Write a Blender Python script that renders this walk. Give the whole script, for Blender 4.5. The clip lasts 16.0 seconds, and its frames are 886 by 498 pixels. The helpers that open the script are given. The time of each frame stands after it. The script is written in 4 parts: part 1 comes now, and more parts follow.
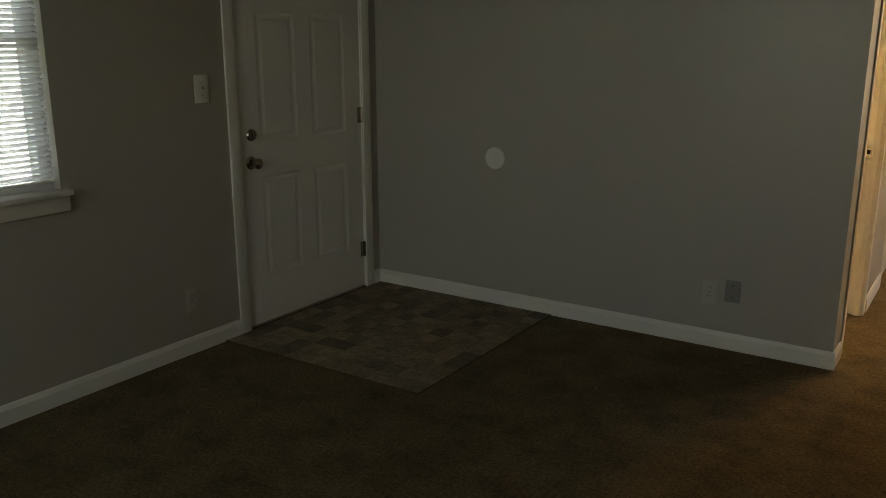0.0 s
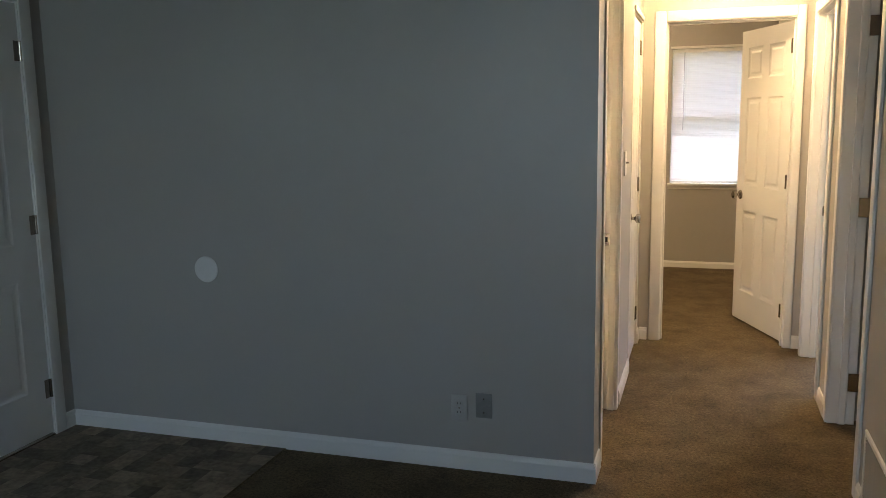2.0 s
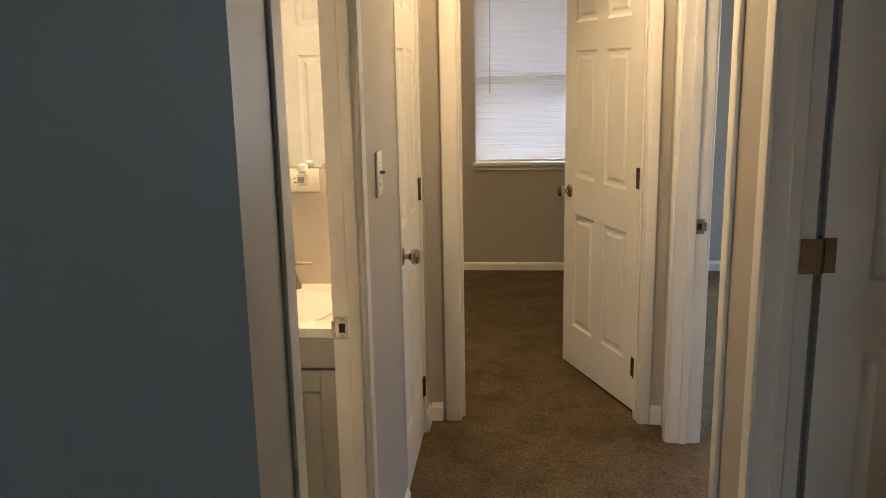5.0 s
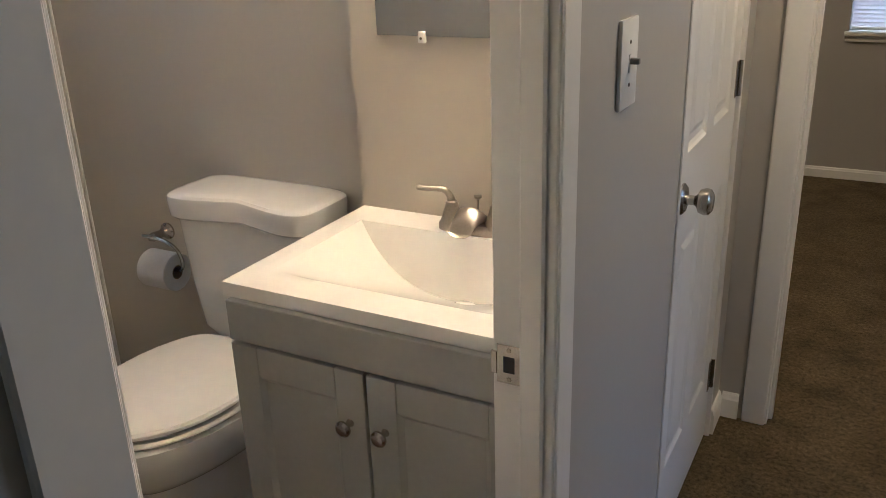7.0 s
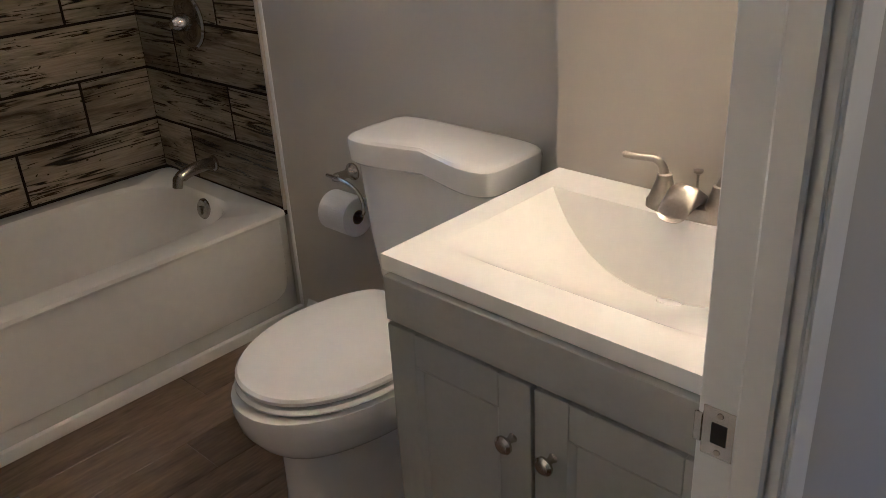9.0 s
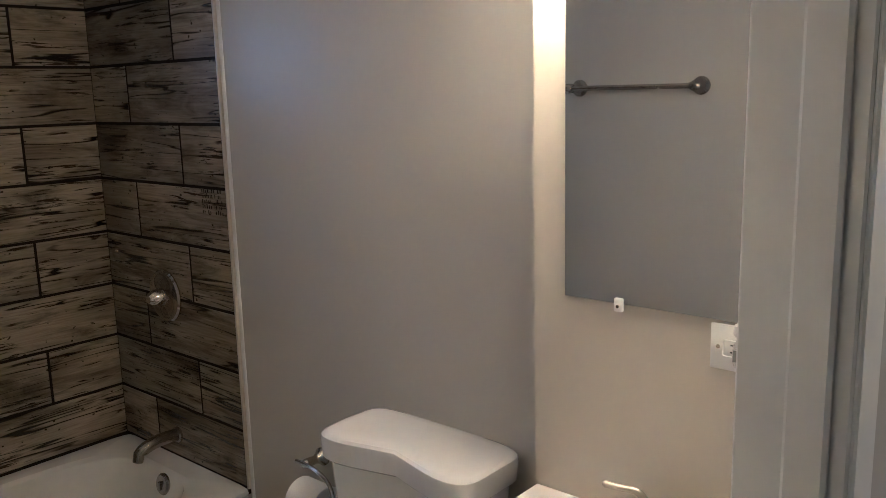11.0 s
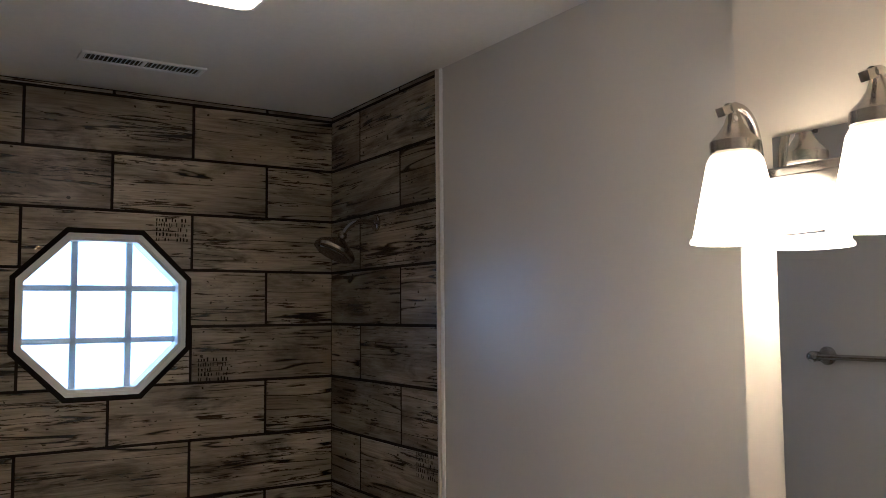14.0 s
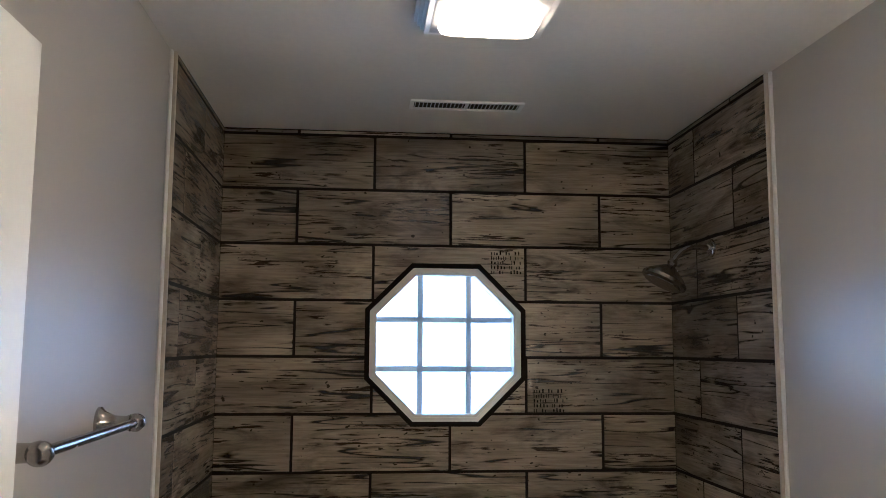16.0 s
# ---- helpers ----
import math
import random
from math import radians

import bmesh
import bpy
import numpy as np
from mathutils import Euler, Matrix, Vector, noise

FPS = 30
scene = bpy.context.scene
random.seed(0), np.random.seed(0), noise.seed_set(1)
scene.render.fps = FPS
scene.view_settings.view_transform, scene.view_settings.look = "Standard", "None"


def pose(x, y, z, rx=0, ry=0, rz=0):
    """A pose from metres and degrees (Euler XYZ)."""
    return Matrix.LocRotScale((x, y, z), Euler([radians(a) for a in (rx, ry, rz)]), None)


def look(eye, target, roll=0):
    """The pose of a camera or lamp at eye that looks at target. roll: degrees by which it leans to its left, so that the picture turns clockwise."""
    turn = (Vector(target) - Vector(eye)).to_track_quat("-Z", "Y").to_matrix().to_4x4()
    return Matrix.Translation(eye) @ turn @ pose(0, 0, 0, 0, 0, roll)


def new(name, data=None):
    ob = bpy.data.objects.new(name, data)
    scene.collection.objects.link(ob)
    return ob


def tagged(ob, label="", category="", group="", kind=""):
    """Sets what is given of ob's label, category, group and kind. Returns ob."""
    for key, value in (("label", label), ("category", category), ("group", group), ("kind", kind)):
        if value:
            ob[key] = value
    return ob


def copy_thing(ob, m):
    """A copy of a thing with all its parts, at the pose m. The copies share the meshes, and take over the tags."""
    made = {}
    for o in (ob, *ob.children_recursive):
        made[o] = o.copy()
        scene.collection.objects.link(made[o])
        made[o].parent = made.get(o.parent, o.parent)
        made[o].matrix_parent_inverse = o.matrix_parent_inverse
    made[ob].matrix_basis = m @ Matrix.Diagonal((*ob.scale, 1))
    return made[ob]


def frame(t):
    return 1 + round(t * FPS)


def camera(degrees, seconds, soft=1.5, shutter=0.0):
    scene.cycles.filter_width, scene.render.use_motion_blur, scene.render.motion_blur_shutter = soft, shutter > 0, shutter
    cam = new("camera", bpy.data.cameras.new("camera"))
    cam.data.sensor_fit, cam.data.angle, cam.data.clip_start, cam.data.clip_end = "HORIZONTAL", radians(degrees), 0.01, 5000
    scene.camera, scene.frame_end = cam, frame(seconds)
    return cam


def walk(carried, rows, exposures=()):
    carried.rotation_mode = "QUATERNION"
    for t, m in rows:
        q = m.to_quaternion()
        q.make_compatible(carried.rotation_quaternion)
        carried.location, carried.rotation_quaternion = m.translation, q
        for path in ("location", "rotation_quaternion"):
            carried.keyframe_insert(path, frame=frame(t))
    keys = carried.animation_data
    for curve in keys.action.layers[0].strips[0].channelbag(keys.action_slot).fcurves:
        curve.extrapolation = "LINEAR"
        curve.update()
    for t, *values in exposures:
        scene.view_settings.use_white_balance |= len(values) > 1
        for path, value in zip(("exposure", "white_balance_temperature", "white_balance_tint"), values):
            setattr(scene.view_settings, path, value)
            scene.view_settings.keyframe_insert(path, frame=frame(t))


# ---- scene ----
cam = camera(55.7, 16.0, soft=0.6)
PATH = [
    (0, (0.991, 0.646, 1.461), (-0.084, 2.26, 0.97), -0.1),
    (0.5, (0.959, 0.686, 1.478), (-0.01, 2.384, 1.057), -1.3),
    (1, (0.948, 0.801, 1.485), (0.073, 2.558, 1.097), -1.2),
    (1.5, (0.948, 1.033, 1.514), (0.184, 2.85, 1.176), -1.1),
    (2, (0.884, 1.281, 1.499), (0.295, 3.165, 1.186), -0.9),
    (2.5, (0.77, 1.594, 1.532), (0.549, 3.551, 1.185), -0.3),
    (3, (0.821, 1.967, 1.509), (0.72, 3.934, 1.159), -0.6),
    (3.5, (0.888, 2.318, 1.535), (0.787, 4.284, 1.183), -0.8),
    (3.7, (0.867, 2.46, 1.535), (0.777, 4.426, 1.176), -0.8),
    (5.8, (0.883, 3.981, 1.504), (0.608, 5.899, 1.01), -1.7),
    (6, (0.889, 4.098, 1.488), (0.566, 6.002, 0.967), -1.9),
    (6.5, (0.919, 4.367, 1.466), (0.195, 6.117, 0.823), -2.1),
    (7, (0.831, 4.548, 1.434), (-0.066, 6.184, 0.712), -2.0),
    (7.5, (0.721, 4.64, 1.424), (-0.264, 6.19, 0.632), -2.3),
    (7.6, (0.716, 4.647, 1.42), (-0.291, 6.174, 0.611), -2.3),
    (8, (0.722, 4.714, 1.403), (-0.433, 6.09, 0.523), -2.5),
    (8.2, (0.728, 4.742, 1.396), (-0.501, 6.031, 0.487), -3.1),
    (10.3, (0.642, 4.83, 1.515), (-0.635, 6.239, 0.895), -1.4),
    (10.5, (0.642, 4.819, 1.541), (-0.628, 6.264, 0.992), -1.4),
    (11, (0.647, 4.823, 1.594), (-0.637, 6.31, 1.22), -1.5),
    (11.5, (0.654, 4.83, 1.656), (-0.649, 6.34, 1.503), -1.8),
    (12, (0.652, 4.838, 1.683), (-0.658, 6.35, 1.681), -1.1),
    (12.5, (0.649, 4.845, 1.706), (-0.674, 6.344, 1.764), -0.8),
    (13, (0.645, 4.845, 1.723), (-0.691, 6.329, 1.825), -0.8),
    (13.5, (0.62, 4.862, 1.73), (-0.744, 6.319, 1.859), -0.9),
    (14, (0.669, 4.938, 1.735), (-1.01, 6.014, 1.887), -0.5),
    (14.5, (0.712, 4.992, 1.743), (-1.135, 5.743, 1.901), -0.3),
    (15, (0.645, 5.022, 1.762), (-1.275, 5.525, 2.007), -0.4),
    (15.5, (0.635, 5.116, 1.751), (-1.313, 5.477, 2.029), -0.7),
    (16, (0.672, 5.198, 1.727), (-1.306, 5.38, 1.962), 0.3),
]
walk(cam, [(t, look(eye, target, roll)) for t, eye, target, roll in PATH], [(0, 2.6, 8700, 10), (0.5, 3.4, 6300, 1), (1.0, 3.4, 6000, 4), (1.5, 3.35, 5850, 10), (2.0, 3.15, 5850, 12), (2.5, 3.0, 5600, 12), (3.5, 2.75, 5850, 12), (5.8, 2.32, 5750, 12), (7, 2.12, 4650, 12), (7.5, 1.95, 4600, 13), (8.2, 1.87, 4520, 14), (10.3, 1.8, 4400, 14), (11.2, 1.88, 4380, 13), (12.2, 1.6, 4420, 14), (14, 1.56, 4330, 14), (16, 1.97, 4250, 12)])

# ---- world, daylight and lamps ----
world = bpy.data.worlds.new("sky")
scene.world = world
world.use_nodes = True
_n = world.node_tree.nodes
_sky = _n.new("ShaderNodeTexSky")
_sky.sky_type = "NISHITA"
_sky.sun_disc = False
_sky.sun_elevation = radians(58.7)
_sky.sun_rotation = radians(34.7)
_sky.air_density, _sky.dust_density, _sky.ozone_density = 1.0, 3.0, 1.0
_n["Background"].inputs["Strength"].default_value = 0.15
world.node_tree.links.new(_sky.outputs["Color"], _n["Background"].inputs["Color"])

sun = new("sun", bpy.data.lights.new("sun", "SUN"))
sun.data.energy, sun.data.angle, sun.data.color = 0.6, radians(12), (1.0, 0.95, 0.88)
sun.matrix_world = look((9.0, 13.0, 26.0), (0, 0, 0))

# area lamps added for sky light in unseen living room and second bedroom windows
day = new("daylight", bpy.data.lights.new("daylight", "AREA"))
day.data.shape, day.data.size, day.data.size_y = "RECTANGLE", 1.25, 1.2
day.data.energy, day.data.color = 2.6, (0.77, 0.92, 1.0)
day.matrix_world = look((-0.6, -1.62, 1.625), (-0.6, 2.0, 2.6))
bedroom_fill = new("daylight", bpy.data.lights.new("daylight", "AREA"))
bedroom_fill.data.shape, bedroom_fill.data.size, bedroom_fill.data.size_y = "RECTANGLE", 1.3, 1.15
bedroom_fill.data.energy, bedroom_fill.data.color = 7.0, (1.0, 0.96, 0.92)
bedroom_fill.matrix_world = look((3.7, 9.72, 1.47), (3.2, 7.0, 1.2))

SHADE_GLOW, LENS_GLOW, HALL_GLOW = 14.5, 3.6, 21.5
WARM = (1.0, 0.652, 0.295)


# ---- helpers of this scene ----
def thing(name, label, category, m=None, group="", kind=""):
    ob = new(name)
    ob.empty_display_size = 0.1
    if m is not None:
        ob.matrix_world = m
    return tagged(ob, label, category, group, kind)


def mesh_of(name, bm, material, smooth=True):
    bmesh.ops.recalc_face_normals(bm, faces=bm.faces)
    if smooth:
        for f in bm.faces:
            f.smooth = True
        for e in bm.edges:
            if len(e.link_faces) == 2 and e.calc_face_angle(0) > 0.55:
                e.smooth = False
    me = bpy.data.meshes.new(name)
    bm.to_mesh(me)
    bm.free()
    me.materials.append(material)
    return me


def part(name, bm, material, parent=None, label="", smooth=True):
    ob = new(name, mesh_of(name, bm, material, smooth))
    if parent is not None:
        ob.parent = parent
    return tagged(ob, label)


def structure(name, bm, material, label, category, smooth=False):
    return tagged(part(name, bm, material, None, label, smooth), label, category, "", "structure")


def box(bm, x0, x1, y0, y1, z0, z1, bevel=0.0, segs=2):
    vs = [bm.verts.new((x, y, z)) for x in (x0, x1) for y in (y0, y1) for z in (z0, z1)]
    fs = [bm.faces.new([vs[i] for i in q]) for q in ((0, 1, 3, 2), (4, 6, 7, 5), (0, 4, 5, 1), (2, 3, 7, 6), (0, 2, 6, 4), (1, 5, 7, 3))]
    if bevel:
        edges = list({e for f in fs for e in f.edges})
        bmesh.ops.bevel(bm, geom=edges, offset=bevel, segments=segs, profile=0.5, affect="EDGES")
    return bm


def boxed(x0, x1, y0, y1, z0, z1, bevel=0.0, segs=2):
    return box(bmesh.new(), x0, x1, y0, y1, z0, z1, bevel, segs)


def lathe(bm, profile, m, seg=24):
    """profile: (radius, height) pairs turned about the local z of the pose m."""
    rings = []
    for r, h in profile:
        if r < 1e-5:
            rings.append([bm.verts.new(m @ Vector((0, 0, h)))])
        else:
            rings.append([bm.verts.new(m @ Vector((r * math.cos(2 * math.pi * k / seg), r * math.sin(2 * math.pi * k / seg), h))) for k in range(seg)])
    for a, b in zip(rings, rings[1:]):
        for k in range(seg):
            j = (k + 1) % seg
            q = [a[k % len(a)], a[j % len(a)], b[j % len(b)], b[k % len(b)]]
            q = list(dict.fromkeys(q))
            if len(q) > 2:
                bm.faces.new(q)
    for ring in (rings[0], rings[-1]):
        if len(ring) > 2:
            bm.faces.new(ring)
    return bm


def tube(bm, pts, radii, seg=14):
    """A round bar along the points, with one radius or one for each point."""
    pts = [Vector(p) for p in pts]
    if not isinstance(radii, (list, tuple)):
        radii = [radii] * len(pts)
    rings, up = [], None
    for k, p in enumerate(pts):
        d = (pts[min(k + 1, len(pts) - 1)] - pts[max(k - 1, 0)]).normalized()
        if up is None:
            up = d.orthogonal().normalized()
        up = (up - d * up.dot(d)).normalized()
        side = d.cross(up)
        rings.append([bm.verts.new(p + radii[k] * (math.cos(2 * math.pi * i / seg) * up + math.sin(2 * math.pi * i / seg) * side)) for i in range(seg)])
    for a, b in zip(rings, rings[1:]):
        for i in range(seg):
            bm.faces.new([a[i], a[(i + 1) % seg], b[(i + 1) % seg], b[i]])
    bm.faces.new(rings[0])
    bm.faces.new(rings[-1])
    return bm


def arc(p0, p1, p2, n=8):
    """Points of a smooth curve from p0 to p2, drawn towards p1."""
    p0, p1, p2 = Vector(p0), Vector(p1), Vector(p2)
    return [p0 * (1 - s) ** 2 + p1 * 2 * s * (1 - s) + p2 * s * s for s in (k / n for k in range(n + 1))]


def prism(bm, poly, to3, a0, a1):
    """A plate with the outline poly (u, v) from depth a0 to a1; to3 turns (u, v, depth) into a place."""
    lo = [bm.verts.new(to3(u, v, a0)) for u, v in poly]
    hi = [bm.verts.new(to3(u, v, a1)) for u, v in poly]
    bm.faces.new(lo)
    bm.faces.new(hi)
    for k in range(len(poly)):
        j = (k + 1) % len(poly)
        bm.faces.new([lo[k], lo[j], hi[j], hi[k]])
    return bm


def loft(bm, loops, cap_first=True, cap_last=True):
    rings = [[bm.verts.new(p) for p in loop] for loop in loops]
    n = len(rings[0])
    for a, b in zip(rings, rings[1:]):
        for k in range(n):
            bm.faces.new([a[k], a[(k + 1) % n], b[(k + 1) % n], b[k]])
    if cap_first:
        bm.faces.new(rings[0])
    if cap_last:
        bm.faces.new(rings[-1])
    return bm


def oval(cx, cy, rx, ry, z, power=2.0, n=40):
    """A closed loop between an ellipse (power 2) and a rectangle (large power)."""
    out = []
    for k in range(n):
        a = 2 * math.pi * k / n
        c, s = math.cos(a), math.sin(a)
        out.append((cx + rx * math.copysign(abs(c) ** (2 / power), c), cy + ry * math.copysign(abs(s) ** (2 / power), s), z))
    return out


# ---- materials ----
def nodes_of(name):
    m = bpy.data.materials.new(name)
    m.use_nodes = True
    return m, m.node_tree.nodes, m.node_tree.links, m.node_tree.nodes["Principled BSDF"]


def textured(name, dark, light, rough=0.5, scale=(4.0, 60.0), bump=0.1, metal=0.0, stretch=(1, 1, 1), spec=0.5, each=0.0, mix=0.5, bump_scale=None, distance=0.002, rough_span=0.08, coat=0.0):
    """Two sizes of noise between two colours, with roughness and relief that follow them; each: how far single pieces differ."""
    m, n, l, p = nodes_of(name)
    co = n.new("ShaderNodeTexCoord")
    mp = n.new("ShaderNodeMapping")
    mp.inputs["Scale"].default_value = stretch
    info = n.new("ShaderNodeObjectInfo")
    far = n.new("ShaderNodeMath")
    far.operation, far.inputs[1].default_value = "MULTIPLY", 37.0
    l.new(info.outputs["Random"], far.inputs[0])
    l.new(co.outputs["Object"], mp.inputs["Vector"])
    if each:
        l.new(far.outputs[0], mp.inputs["Location"])
    a, b = n.new("ShaderNodeTexNoise"), n.new("ShaderNodeTexNoise")
    for node, s in ((a, scale[0]), (b, scale[1])):
        node.inputs["Scale"].default_value, node.inputs["Detail"].default_value = s, 4.0
        l.new(mp.outputs["Vector"], node.inputs["Vector"])
    blend = n.new("ShaderNodeMix")
    blend.inputs["Factor"].default_value = mix
    l.new(a.outputs["Fac"], blend.inputs["A"])
    l.new(b.outputs["Fac"], blend.inputs["B"])
    ramp = n.new("ShaderNodeValToRGB")
    ramp.color_ramp.elements[0].position, ramp.color_ramp.elements[1].position = 0.3, 0.7
    ramp.color_ramp.elements[0].color, ramp.color_ramp.elements[1].color = (*dark, 1), (*light, 1)
    l.new(blend.outputs["Result"], ramp.inputs["Fac"])
    col = ramp.outputs["Color"]
    if each:
        hsv = n.new("ShaderNodeHueSaturation")
        span = n.new("ShaderNodeMapRange")
        span.inputs["To Min"].default_value, span.inputs["To Max"].default_value = 1 - each, 1 + each
        l.new(info.outputs["Random"], span.inputs["Value"])
        l.new(span.outputs["Result"], hsv.inputs["Value"])
        l.new(col, hsv.inputs["Color"])
        col = hsv.outputs["Color"]
    l.new(col, p.inputs["Base Color"])
    rr = n.new("ShaderNodeMapRange")
    rr.inputs["To Min"].default_value, rr.inputs["To Max"].default_value = max(0.03, rough - rough_span), min(1, rough + rough_span)
    l.new(a.outputs["Fac"], rr.inputs["Value"])
    l.new(rr.outputs["Result"], p.inputs["Roughness"])
    p.inputs["Metallic"].default_value = metal
    p.inputs["Specular IOR Level"].default_value = spec
    p.inputs["Coat Weight"].default_value = coat
    if bump:
        src = b.outputs["Fac"]
        if bump_scale:
            c = n.new("ShaderNodeTexNoise")
            c.inputs["Scale"].default_value, c.inputs["Detail"].default_value = bump_scale, 3.0
            l.new(mp.outputs["Vector"], c.inputs["Vector"])
            src = c.outputs["Fac"]
        bp = n.new("ShaderNodeBump")
        bp.inputs["Strength"].default_value, bp.inputs["Distance"].default_value = bump, distance
        l.new(src, bp.inputs["Height"])
        l.new(bp.outputs["Normal"], p.inputs["Normal"])
    return m


def glowing(name, colour, strength):
    m, n, l, p = nodes_of(name)
    p.inputs["Base Color"].default_value = (0.85, 0.83, 0.8, 1)
    p.inputs["Emission Color"].default_value = (*colour, 1)
    p.inputs["Emission Strength"].default_value = strength
    p.inputs["Roughness"].default_value = 0.4
    return m


def carpet_material():
    m, n, l, p = nodes_of("carpet_pile")
    co = n.new("ShaderNodeTexCoord")
    big, mid, fine = (n.new("ShaderNodeTexNoise") for _ in range(3))
    for node, s, d in ((big, 4.5, 10), (mid, 75, 10), (fine, 420, 2)):
        node.inputs["Scale"].default_value, node.inputs["Detail"].default_value = s, d
        node.inputs["Roughness"].default_value = 0.72
        l.new(co.outputs["Object"], node.inputs["Vector"])
    r1, r2 = n.new("ShaderNodeValToRGB"), n.new("ShaderNodeValToRGB")
    e = r1.color_ramp.elements
    e[0].position, e[1].position = 0.37, 0.63
    e[0].color, e[1].color = (0.020, 0.014, 0.008, 1), (0.185, 0.140, 0.072, 1)
    e = r2.color_ramp.elements
    e[0].position, e[1].position = 0.36, 0.58
    e[0].color, e[1].color = (0.45, 0.44, 0.43, 1), (1, 1, 1, 1)
    mixed = n.new("ShaderNodeMix")
    mixed.inputs["Factor"].default_value = 0.32
    l.new(mid.outputs["Fac"], mixed.inputs["A"])
    l.new(fine.outputs["Fac"], mixed.inputs["B"])
    l.new(mixed.outputs["Result"], r1.inputs["Fac"])
    l.new(big.outputs["Fac"], r2.inputs["Fac"])
    mul = n.new("ShaderNodeMix")
    mul.data_type, mul.blend_type = "RGBA", "MULTIPLY"
    mul.inputs["Factor"].default_value = 1.0
    l.new(r1.outputs["Color"], mul.inputs["A"])
    l.new(r2.outputs["Color"], mul.inputs["B"])
    l.new(mul.outputs["Result"], p.inputs["Base Color"])
    p.inputs["Roughness"].default_value = 0.95
    p.inputs["Specular IOR Level"].default_value = 0.1
    p.inputs["Sheen Weight"].default_value = 0.25
    p.inputs["Sheen Tint"].default_value = (0.5, 0.4, 0.3, 1)
    bp = n.new("ShaderNodeBump")
    bp.inputs["Strength"].default_value, bp.inputs["Distance"].default_value = 0.5, 0.005
    l.new(mixed.outputs["Result"], bp.inputs["Height"])
    l.new(bp.outputs["Normal"], p.inputs["Normal"])
    return m


def wood_tile_material(axis):
    """Weathered grey-brown plank print on porcelain; axis: the way the grain runs (0 for x, 1 for y)."""
    m, n, l, p = nodes_of("wood_look_tile_" + "xy"[axis])
    co, info = n.new("ShaderNodeTexCoord"), n.new("ShaderNodeObjectInfo")
    shift = n.new("ShaderNodeVectorMath")
    shift.operation = "MULTIPLY_ADD"
    shift.inputs[1].default_value = (1, 1, 1)
    comb = n.new("ShaderNodeCombineXYZ")
    for k, f in enumerate((53.0, 71.0, 29.0)):
        mm = n.new("ShaderNodeMath")
        mm.operation, mm.inputs[1].default_value = "MULTIPLY", f
        l.new(info.outputs["Random"], mm.inputs[0])
        l.new(mm.outputs[0], comb.inputs[k])
    l.new(co.outputs["Object"], shift.inputs[0])
    l.new(comb.outputs[0], shift.inputs[2])

    def noise_at(along, across, detail, rough=0.55, distort=0.0):
        mp = n.new("ShaderNodeMapping")
        mp.inputs["Scale"].default_value = (along, across, across) if axis == 0 else (across, along, across)
        l.new(shift.outputs[0], mp.inputs["Vector"])
        t = n.new("ShaderNodeTexNoise")
        t.inputs["Scale"].default_value, t.inputs["Detail"].default_value = 1.0, detail
        t.inputs["Roughness"].default_value, t.inputs["Distortion"].default_value = rough, distort
        l.new(mp.outputs["Vector"], t.inputs["Vector"])
        return t.outputs["Fac"]

    def ramp(src, lo, hi, c0, c1):
        r = n.new("ShaderNodeValToRGB")
        r.color_ramp.elements[0].position, r.color_ramp.elements[1].position = lo, hi
        r.color_ramp.elements[0].color, r.color_ramp.elements[1].color = (*c0, 1), (*c1, 1)
        l.new(src, r.inputs["Fac"])
        return r.outputs["Color"]

    def blend(kind, fac, a, b):
        x = n.new("ShaderNodeMix")
        x.data_type, x.blend_type = "RGBA", kind
        if isinstance(fac, float):
            x.inputs["Factor"].default_value = fac
        else:
            l.new(fac, x.inputs["Factor"])
        l.new(a, x.inputs["A"])
        l.new(b, x.inputs["B"])
        return x.outputs["Result"]

    def line_of(src, width):
        """Dark thin lines where the noise crosses its middle."""
        d = n.new("ShaderNodeMath")
        d.operation, d.inputs[1].default_value = "SUBTRACT", 0.5
        l.new(src, d.inputs[0])
        e = n.new("ShaderNodeMath")
        e.operation = "ABSOLUTE"
        l.new(d.outputs[0], e.inputs[0])
        return ramp(e.outputs[0], width * 0.35, width, (0.05, 0.04, 0.035), (1, 1, 1))

    base = ramp(noise_at(2.0, 6.0, 4, 0.55, 0.5), 0.34, 0.64, (0.185, 0.145, 0.099), (0.415, 0.345, 0.243))
    grain = ramp(noise_at(7.0, 170.0, 4, 0.6, 0.3), 0.36, 0.60, (0.60, 0.58, 0.56), (1, 1, 1))
    col = blend("MULTIPLY", 0.7, base, grain)
    smoke = ramp(noise_at(2.6, 13.0, 7, 0.66, 0.8), 0.50, 0.70, (1, 1, 1), (0.20, 0.19, 0.18))
    col = blend("MULTIPLY", 0.9, col, smoke)
    cracks = line_of(noise_at(1.2, 24.0, 2, 0.45, 0.3), 0.022)
    broken = ramp(noise_at(4.0, 14.0, 3), 0.44, 0.50, (0, 0, 0), (1, 1, 1))
    dark = blend("MULTIPLY", broken, col, cracks)
    wear = ramp(noise_at(7.0, 130.0, 4, 0.6, 0.5), 0.545, 0.57, (1, 1, 1), (0.13, 0.11, 0.10))
    patch = ramp(noise_at(3.6, 15.0, 3, 0.55, 0.4), 0.52, 0.57, (0, 0, 0), (1, 1, 1))
    dark = blend("MULTIPLY", patch, dark, wear)
    pits = ramp(noise_at(48.0, 80.0, 1, 0.4), 0.735, 0.76, (1, 1, 1), (0.08, 0.07, 0.06))
    dark = blend("MULTIPLY", 0.9, dark, pits)
